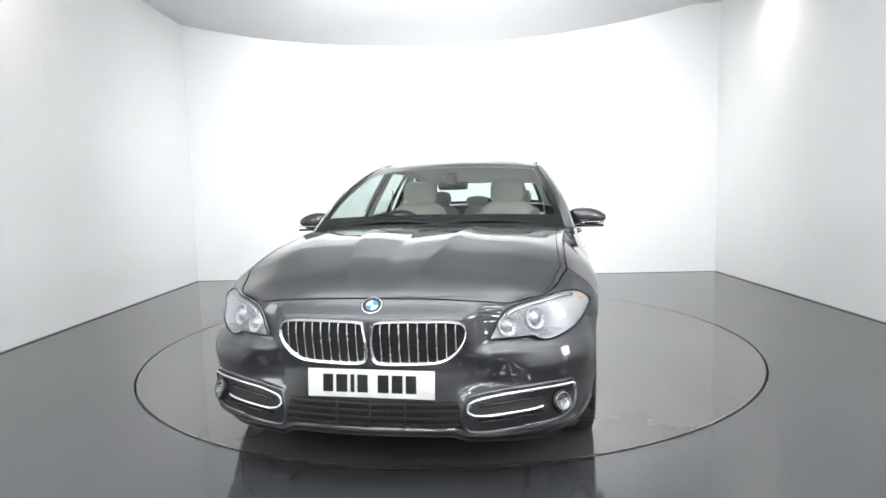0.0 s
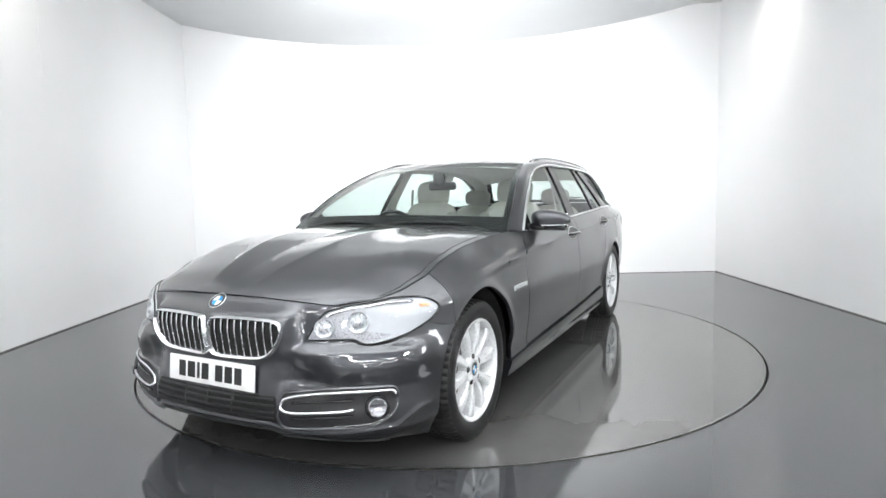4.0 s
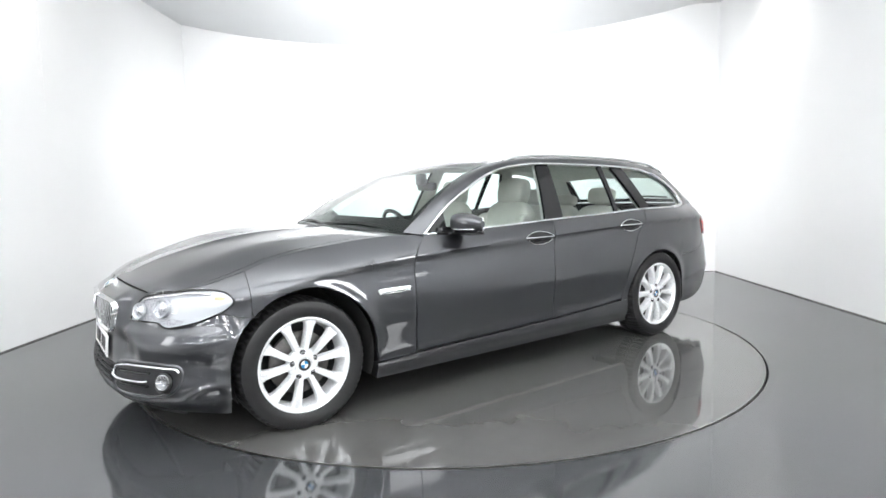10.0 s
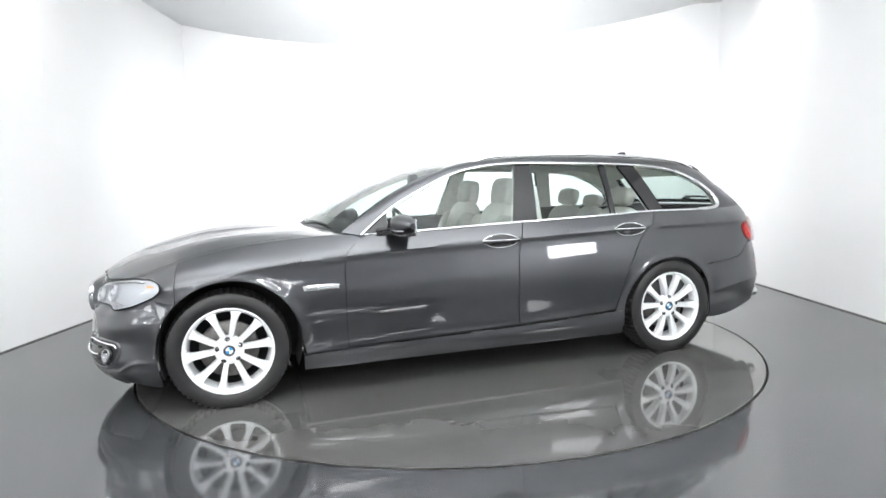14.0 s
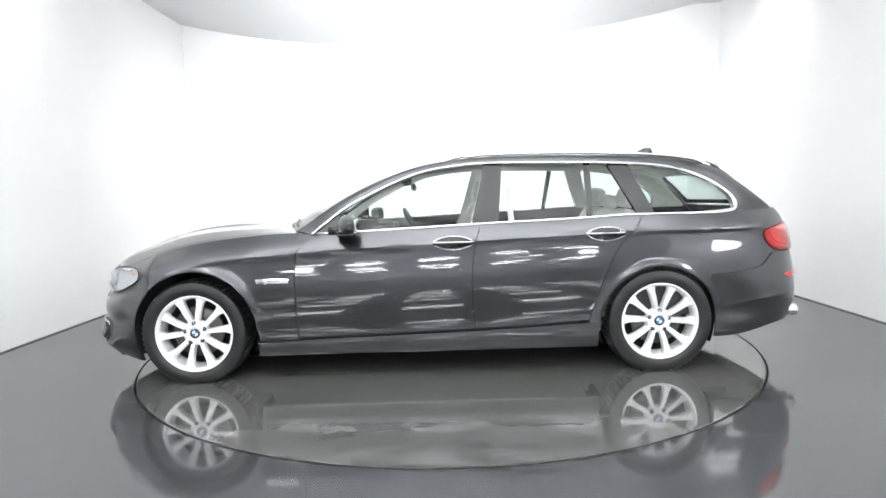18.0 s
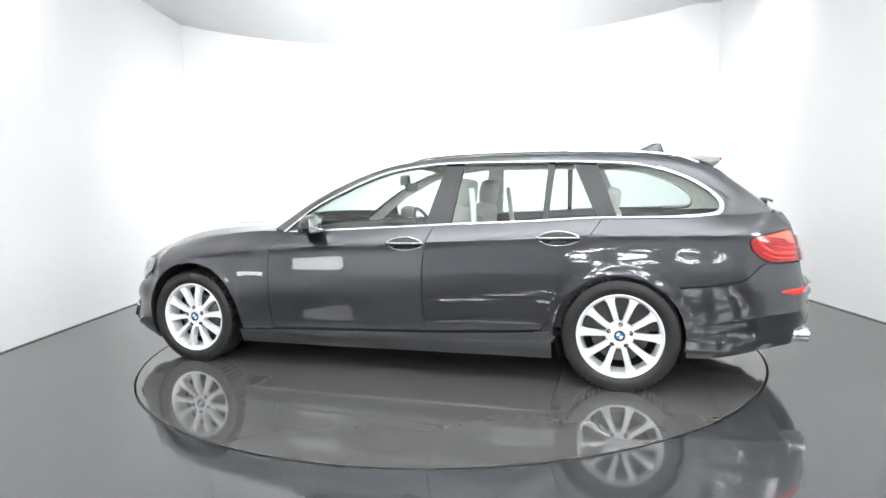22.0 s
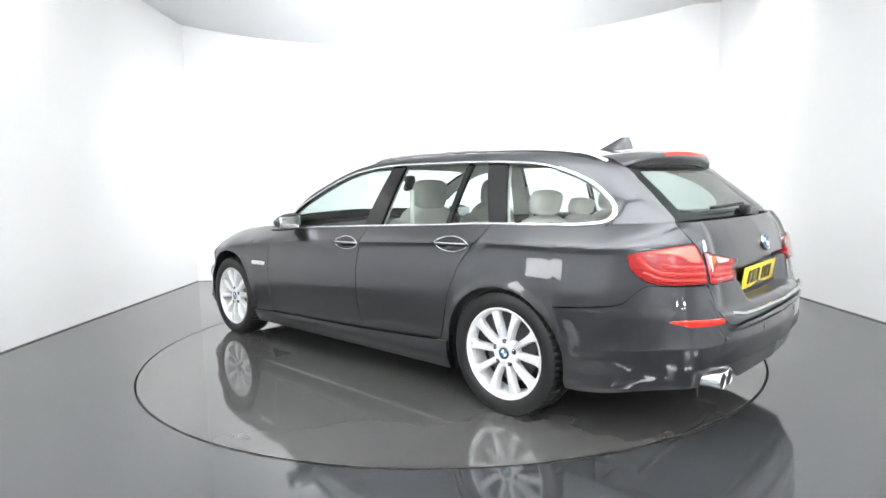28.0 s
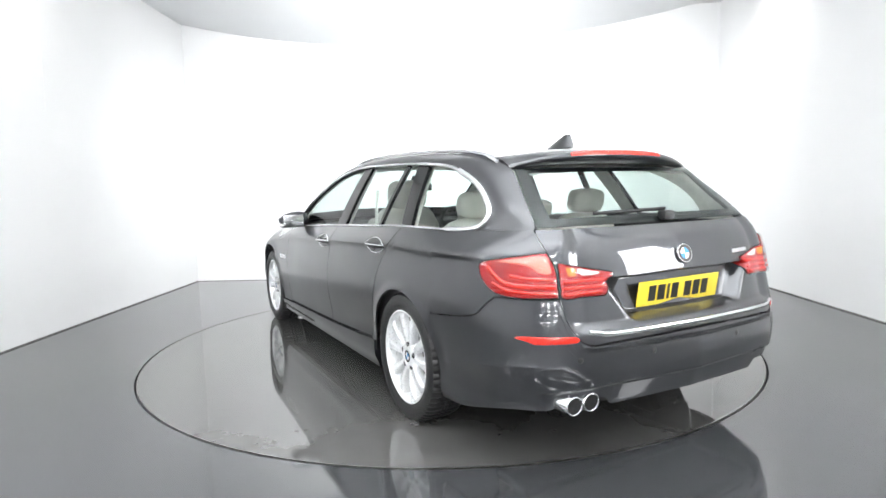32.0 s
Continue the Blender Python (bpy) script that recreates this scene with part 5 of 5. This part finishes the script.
def tail_lamp():
    R, T = s_rear, s_of_x
    pts = [(5.118, 0.866), (5.140, 0.890), (5.245, 0.909), (5.347, 0.921), (5.428, 0.928), (5.440, 0.922), (5.462, 0.890), (5.478, 0.848), (5.485, 0.760), (5.470, 0.752),
           (5.400, 0.750), (5.302, 0.749), (5.207, 0.763), (5.152, 0.800), (5.122, 0.838)]
    lp = closed(pts, 4)
    o = patch("tail_lamp", lp, 0.005, RED_DEEP, None, "red tail lamp with pale and amber bands", 0.007, rim=0.01)
    band = closed([(5.20, 0.893), (5.33, 0.910), (5.425, 0.917), (5.446, 0.885), (5.455, 0.850), (5.40, 0.852), (5.345, 0.878), (5.26, 0.888)], 3)
    patch("reversing_band", band, 0.0105, PINK, None, "pale upper band", 0.002, parents=o)
    for tr, w in (([(5.165, 0.870), (5.20, 0.836), (5.25, 0.806), (5.34, 0.795), (5.475, 0.795)], 0.010), ([(5.19, 0.806), (5.26, 0.778), (5.36, 0.770), (5.475, 0.769)], 0.007),
                  ([(5.27, 0.836), (5.34, 0.826), (5.475, 0.824)], 0.008)):
        for k in (0, 1):
            v, f = tube([tuple(skin(a, b, 0.0112)) for a, b in catmull(tr, 5)], 0.003, w, 8, False, (0, 0, 1))
            part("light_bar", mirror(v) if k else v, f, RED, o[k], "bright red light tube", flip=bool(k))
    pts2 = [(5.485, 0.884), (5.55, 0.876), (5.638, 0.862), (5.745, 0.842), (5.768, 0.832), (5.748, 0.790), (5.722, 0.752), (5.700, 0.748), (5.60, 0.747), (5.505, 0.750), (5.496, 0.800)]
    lp2 = closed(pts2, 4)
    o2 = patch("boot_lamp", lp2, 0.005, RED_DEEP, TG, "red inner tail lamp on the tailgate", 0.006, rim=0.01)
    band = closed([(5.52, 0.868), (5.57, 0.862), (5.57, 0.836), (5.52, 0.840)], 3)
    patch("amber_band", band, 0.0105, AMBER, None, "amber corner of the inner lamp", 0.001, parents=o2)
    band = closed([(5.58, 0.862), (5.645, 0.852), (5.70, 0.842), (5.66, 0.834), (5.58, 0.836)], 3)
    patch("pale_band", band, 0.0105, PALE, None, "clear white band of the inner lamp", 0.001, parents=o2)
    for z, q1 in ((0.812, 5.735), (0.787, 5.725), (0.764, 5.705)):
        for k in (0, 1):
            v, f = tube([tuple(skin(a, z, 0.0095)) for a in np.linspace(5.51, q1, 8)], 0.003, 0.0075, 8, False, (0, 0, 1))
            part("light_bar", mirror(v) if k else v, f, RED, o2[k], "bright red light tube", flip=bool(k))
    for k, lpp in ((0, lp), (1, lp2)):
        v, f = tube([tuple(q) for q in on_skin(lpp, 0.005)], 0.0026, 0.0026, 6, True, (1, 0, 0.1))
        for m in (0, 1):
            part("lamp_seal", mirror(v) if m else v, f, GLOSSBLACK, None, "", flip=bool(m))
    # clear outer skins over both lamps
    for lpp, pr in ((lp, o), (lp2, o2)):
        for g in patch("lens_skin", lpp, 0.016, CLEAR, None, "clear glossy outer lens", 0.008, rim=0.012, parents=pr):
            g.visible_shadow = False
    rf = closed([(s_rear(0.815), 0.588), (s_rear(0.795), 0.598), (s_rear(0.70), 0.599), (s_rear(0.634), 0.599), (s_rear(0.628), 0.578), (s_rear(0.70), 0.571), (s_rear(0.79), 0.569)], 3)
    patch("reflector", rf, 0.003, RED, None, "slim red bumper reflector", 0.003)


tail_lamp()
badge(S_END, 0.885, 0.041, 0.004, "round badge with a dark ring")

# number plate recess
def recess(u, v):
    w0, w1 = 0.330, 0.395
    y = (w0 + (w1 - w0) * v) * u
    return skin(s_rear(min(y, 0.6)), 0.668 + 0.124 * v, 0.003)


whole("plate_recess", recess, 14, 8, PAINT, "body-coloured number plate recess", 0.004, TG)
number_plate(-0.978, 0.722, 0.16, YELLOW_PLATE, math.pi, "yellow rear number plate with dark bars")
pts = []
for y in np.linspace(-0.585, 0.585, 41):
    q = skin(s_rear(abs(y)), 0.604 + 0.012 * ss(0.5, 0.585, abs(y)), 0.012)
    pts.append((q[0], math.copysign(q[1], y), q[2]))
bars("tailgate_strip", pts, 0.008, 0.010, CHROME, TG, "bright chrome strip along the tailgate's foot", False)

def exhaust(y):
    v, f = lathe([(0.030, 0.12), (0.036, 0.004), (0.039, 0.0), (0.042, 0.004), (0.042, 0.10)], 28)
    m = Matrix.Translation(Vector((-1.022, y, 0.322)) - PIVOT) @ Matrix.Rotation(radians(-90), 4, "Z") @ Matrix.Diagonal((1, 1, 0.92, 1))
    o = mesh_object("tailpipe", [m @ Vector(p) for p in v], f, CHROME, CAR, "chrome-tipped tailpipe")
    # black disc just inside the tip paints in the shade of the pipe's depth
    v, f = lathe([(0.0005, 0.005), (0.0350, 0.005)], 20)
    mesh_object("pipe_bore", [m @ Vector(p) for p in v], f, LINER, o, "black disc painting in the shade inside the pipe", smooth=False)


exhaust(0.648)
exhaust(0.560)


def rear_wiper():
    e = rear_screen(0.0, 0.90)
    bm = bmesh.new()
    box_bm(bm, (e[0] - 0.022, 0.0, e[2] + 0.0), (0.05, 0.07, 0.045), 0.012)
    hub = part_bm("rear_wiper", bm, PLASTIC, TG, "black rear wiper lying along the glass")
    a = []
    for t in np.linspace(0, 1, 10):
        q = rear_screen(0.62 * t, 0.86 + 0.02 * t)
        a.append((q[0] - 0.026, q[1], q[2] + 0.018))
    v, f = tube(a, 0.006, 0.008, 6)
    part("wiper_arm", v, f, PLASTIC, TG, "black wiper arm")


rear_wiper()


def screen_band(v0, v1, fn, u0=0.0, out=0.003, mat=None, name="band", parent=None, label=""):
    def g(u, v):
        q = fn(u0 + (1 - u0) * u, v0 + (v1 - v0) * v)
        return q + np.array((0, 0, -out))
    return whole(name, g, 20, 4, mat or GLOSSBLACK, label, 0.0, parent)


screen_band(0.86, 1.0, rear_screen, name="screen_foot", parent=TG, label="black printed edge of the rear screen")
screen_band(0.0, 0.10, rear_screen, name="screen_head", parent=TG, label="black printed edge of the rear screen")
screen_band(0.0, 0.10, screen, name="screen_foot", label="black printed foot of the windscreen")
screen_band(0.965, 1.0, screen, name="screen_head", label="black printed head of the windscreen")


def side_band(fn, w, name, parent, label):
    def g(u, v):
        q = fn(1 - w + w * v, u)
        return q + np.array((0, 0, -0.002))
    both_sides(name, g, 20, 3, GLOSSBLACK, label, 0.0, (parent, parent))


side_band(rear_screen, 0.11, "screen_side", TG, "black printed side edge of the rear screen")
side_band(screen, 0.045, "screen_side", None, "black printed side edge of the windscreen")


def scuttle(u, v):
    a = cowl(u) + np.array((0.02, 0, -0.012))
    b = screen(u, 0.03) + np.array((0, 0, -0.004))
    return a + (b - a) * v


whole("scuttle", scuttle, 20, 4, PLASTIC, "black scuttle panel under the windscreen", 0.0)
for y0, y1 in ((0.58, -0.02), (-0.02, -0.62)):
    a = []
    for t in np.linspace(0, 1, 12):
        y = y0 + (y1 - y0) * t
        u = min(0.95, abs(y) / 0.76)
        q = screen(u, 0.02 + 0.025 * math.sin(math.pi * min(1, t + 0.1)))
        a.append((q[0] + 0.006, math.copysign(abs(q[1]), y), q[2] + 0.007))
    bars("windscreen_wiper", a, 0.006, 0.005, PLASTIC, None, "black windscreen wiper", False, n=6)


# ------------------------------------------------------------ the car: cabin
def lining_roof(u, v):
    q = across(I_TOP - 4, I_SPOIL + 2, lambda v: 0.034 - 0.008 * v, lambda v: 0.02, 0.003, 2.2)(u, v)
    return q - np.array((0, 0, 0.035))


whole("headlining", lining_roof, 12, 16, LINING, "pale grey headlining", 0.0)


def lining_side(u, v):
    q = side_frame(u * 0.99, 0.05 + 0.95 * v)
    return q - np.array((-0.02 * ss(0.7, 0.8, u), 0.030, 0.018))


both_sides("pillar_lining", lining_side, 60, 3, LINING, "pale pillar lining", 0.0)


def inner_pillar(left, right):
    def f(u, v):
        x = left(1.1)
        for _ in range(5):
            z = top_z(x) + (dlo(x) - top_z(x)) * v
            x = left(z) + (right(z) - left(z)) * u
        return np.array((x, side_glass_y(x, z) - 0.045, z))
    return f


both_sides("pillar_lining", inner_pillar(b_front, b_rear), 4, 6, LINING, "pale pillar lining", 0.0)
both_sides("pillar_lining", inner_pillar(c_front, c_rear), 4, 6, LINING, "pale pillar lining", 0.0)


def door_card(u, v):
    x = 2.15 + (-0.30 - 2.15) * u
    q = skin(s_of_x(x), 0.35 + (top_z(x) + 0.004 - 0.35) * v)
    return q - np.array((0, 0.060 - 0.02 * v, 0))


both_sides("door_card", door_card, 30, 8, DASH, "black inner door panel", 0.0)
bm = bmesh.new()
box_bm(bm, (1.0, 0, 0.30), (2.3, 1.60, 0.04), 0.01)
part_bm("cabin_floor", bm, CARPET, None, "dark carpeted cabin floor")
bm = bmesh.new()
box_bm(bm, (2.14, 0, 0.70), (0.04, 1.6, 0.48), 0.01)
part_bm("bulkhead", bm, LINER, None, "dark bulkhead")


bm = bmesh.new()
box_bm(bm, (-0.33, 0, 0.915), (0.66, 1.30, 0.014), 0.005)
part_bm("load_cover", bm, LINING, None, "pale roller load cover")


def dash(u, v):
    prof = [(1.72, 0.58), (1.70, 0.70), (1.74, 0.86), (1.84, 0.912), (2.0, 0.935), (2.25, 0.945)]
    k = v * 5
    i = min(int(k), 4)
    f = k - i
    px = prof[i][0] * (1 - f) + prof[i + 1][0] * f
    pz = prof[i][1] * (1 - f) + prof[i + 1][1] * f
    return np.array((px - 0.10 * u ** 2 * (v > 0.9), 0.80 * u * (1 - 0.03 * v), pz - 0.03 * u ** 3 * v))


whole("dashboard", dash, 14, 20, DASH, "black soft-touch dashboard", 0.0)
bm = bmesh.new()
box_bm(bm, (1.83, -0.39, 0.905), (0.20, 0.36, 0.07), 0.03)
part_bm("instrument_hood", bm, DASH, None, "black instrument hood")
bm = bmesh.new()
box_bm(bm, (1.705, 0.10, 0.80), (0.02, 1.1, 0.035), 0.008)
part_bm("dash_trim", bm, WOOD, None, "dark wood trim strip")
ring = [(0.185 * math.cos(2 * math.pi * k / 40), 0.185 * math.sin(2 * math.pi * k / 40)) for k in range(40)]
tl = radians(24)
pts = [(1.60 + b * math.sin(tl), -0.39 + a, 0.872 + b * math.cos(tl)) for a, b in ring]
SW = bars("steering_wheel", pts, 0.016, 0.016, DASH, None, "black leather steering wheel", False, True, 8, (1, 0, 0))
bm = bmesh.new()
box_bm(bm, (1.615, -0.39, 0.862), (0.05, 0.15, 0.12), 0.02, Matrix.Rotation(tl, 4, "Y"))
box_bm(bm, (1.615, -0.39, 0.877), (0.02, 0.36, 0.04), 0.008, Matrix.Rotation(tl, 4, "Y"))
box_bm(bm, (1.59, -0.39, 0.792), (0.02, 0.04, 0.14), 0.008, Matrix.Rotation(tl, 4, "Y"))
part_bm("wheel_boss", bm, DASH, SW, "black airbag boss and spokes")


def cushion(c, size, rot, bevel, name, mat, parent, label, puff=0.012):
    bm = bmesh.new()
    bmesh.ops.create_cube(bm, size=1.0)
    bmesh.ops.subdivide_edges(bm, edges=bm.edges, cuts=7, use_grid_fill=True)
    for v in bm.verts:
        p = v.co * 2
        n = 3.6
        k = (abs(p.x) ** n + abs(p.y) ** n + abs(p.z) ** n) ** (1 / n)
        v.co = Vector((p.x / k, p.y / k, p.z / k)) * 0.5
        v.co.x *= 1 + puff * 6 * math.cos(v.co.y * math.pi) * math.cos(v.co.z * math.pi)
    m = Matrix.Translation(c) @ Matrix.Rotation(radians(rot), 4, "Y") @ Matrix.Diagonal((*size, 1))
    bmesh.ops.transform(bm, matrix=m, verts=bm.verts)
    return part_bm(name, bm, mat, parent, label, 60)


def seat(y):
    base = cushion((1.49, y, 0.50), (0.54, 0.52, 0.19), -6, 0.03, "front_seat", LEATHER, None, "oyster leather front seat")
    cushion((1.135, y, 0.775), (0.17, 0.50, 0.66), -16, 0.03, "backrest", LEATHER, base, "oyster leather backrest")
    cushion((1.165, y + 0.215, 0.76), (0.20, 0.11, 0.50), -16, 0.03, "bolster", LEATHER_SIDE, base, "side bolster")
    cushion((1.165, y - 0.215, 0.76), (0.20, 0.11, 0.50), -16, 0.03, "bolster", LEATHER_SIDE, base, "side bolster")
    cushion((1.035, y, 1.165), (0.125, 0.285, 0.205), -10, 0.03, "headrest", LEATHER, base, "oyster leather headrest")
    for d in (-0.07, 0.07):
        v, f = tube([(1.065, y + d, 1.00), (1.047, y + d, 1.09)], 0.007, 0.007, 8, False, (1, 0, 0))
        part("headrest_post", v, f, CHROME, base, "chrome post")


seat(0.37)
seat(-0.37)
bench = cushion((0.44, 0, 0.50), (0.52, 1.26, 0.20), -5, 0.03, "rear_bench", LEATHER, None, "oyster leather rear bench")
for y, w in ((0.40, 0.50), (-0.40, 0.50), (0.0, 0.30)):
    cushion((0.14, y, 0.76), (0.17, w, 0.56), -20, 0.03, "backrest", LEATHER, bench, "oyster leather rear backrest")
    cushion((0.055, y, 1.105 if y else 1.07), (0.10, 0.26 if y else 0.22, 0.145 if y else 0.10), -14, 0.03, "headrest", LEATHER, bench, "oyster leather headrest")
bm = bmesh.new()
box_bm(bm, (1.30, 0, 0.56), (0.70, 0.20, 0.16), 0.03)
part_bm("centre_console", bm, DASH, None, "black centre console")
bm = bmesh.new()
box_bm(bm, (1.575, 0.0, 1.222), (0.040, 0.225, 0.060), 0.018)
MR = part_bm("rear_view_mirror", bm, DASH, None, "black interior mirror")
bm = bmesh.new()
box_bm(bm, (1.625, 0.0, 1.275), (0.07, 0.075, 0.085), 0.018)
part_bm("mirror_mount", bm, DASH, MR, "black sensor housing")
for sg in (1, -1):
    v, f = tube([(0.93, sg * 0.64, 1.20), (0.90, sg * 0.68, 0.9), (0.88, sg * 0.70, 0.5)], 0.022, 0.003, 6, False, (0, 1, 0))
    part("seat_belt", v, f, LINING, None, "pale seat belt webbing")


# model lettering on the tailgate as a plain bar, tow-eye covers and parking sensors
pts = [(lambda q: (q[0], -q[1], q[2]))(skin(s_rear(y), 0.868, 0.004)) for y in np.linspace(0.36, 0.50, 6)]
bars("model_badge", [tuple(q) for q in pts], 0.003, 0.011, CHROME, TG, "small chrome lettering shown as a bar", False, n=6)
lp = closed([(s_front(0.40), 0.430), (s_front(0.455), 0.430), (s_front(0.455), 0.485), (s_front(0.40), 0.485)], 3)
patch("tow_eye_cover", lp, 0.0015, PAINT, None, "small square tow-eye cover", 0.0, rim=0.003)


def sensor(s, z, side):
    m = skin_matrix(s, z, 0.0005)
    if side < 0:
        m = Matrix.Translation(-PIVOT) @ Matrix.Diagonal((1, -1, 1, 1)) @ Matrix.Translation(PIVOT) @ m
    v, f = lathe([(0.0005, 0.003), (0.009, 0.003), (0.011, 0.001), (0.012, 0.0)], 16)
    mesh_object("parking_sensor", [m @ Vector(q) for q in v], f if side > 0 else [tuple(reversed(g)) for g in f], PLASTIC, CAR, "small round parking sensor")


for sd in (1, -1):
    sensor(s_rear(0.27), 0.505, sd)
    sensor(s_rear(0.62), 0.505, sd)
    sensor(s_front(0.56), 0.475, sd)


# ------------------------------------------------------------ what turns
def motions():
    rows = []
    for k in range(33):
        a = -99.89 - 4.4022 * k
        rows.append((float(k), pose(0, 0, 0, 0, 0, a)))
    walk(CAR, rows)
    walk(TABLE, rows)


motions()
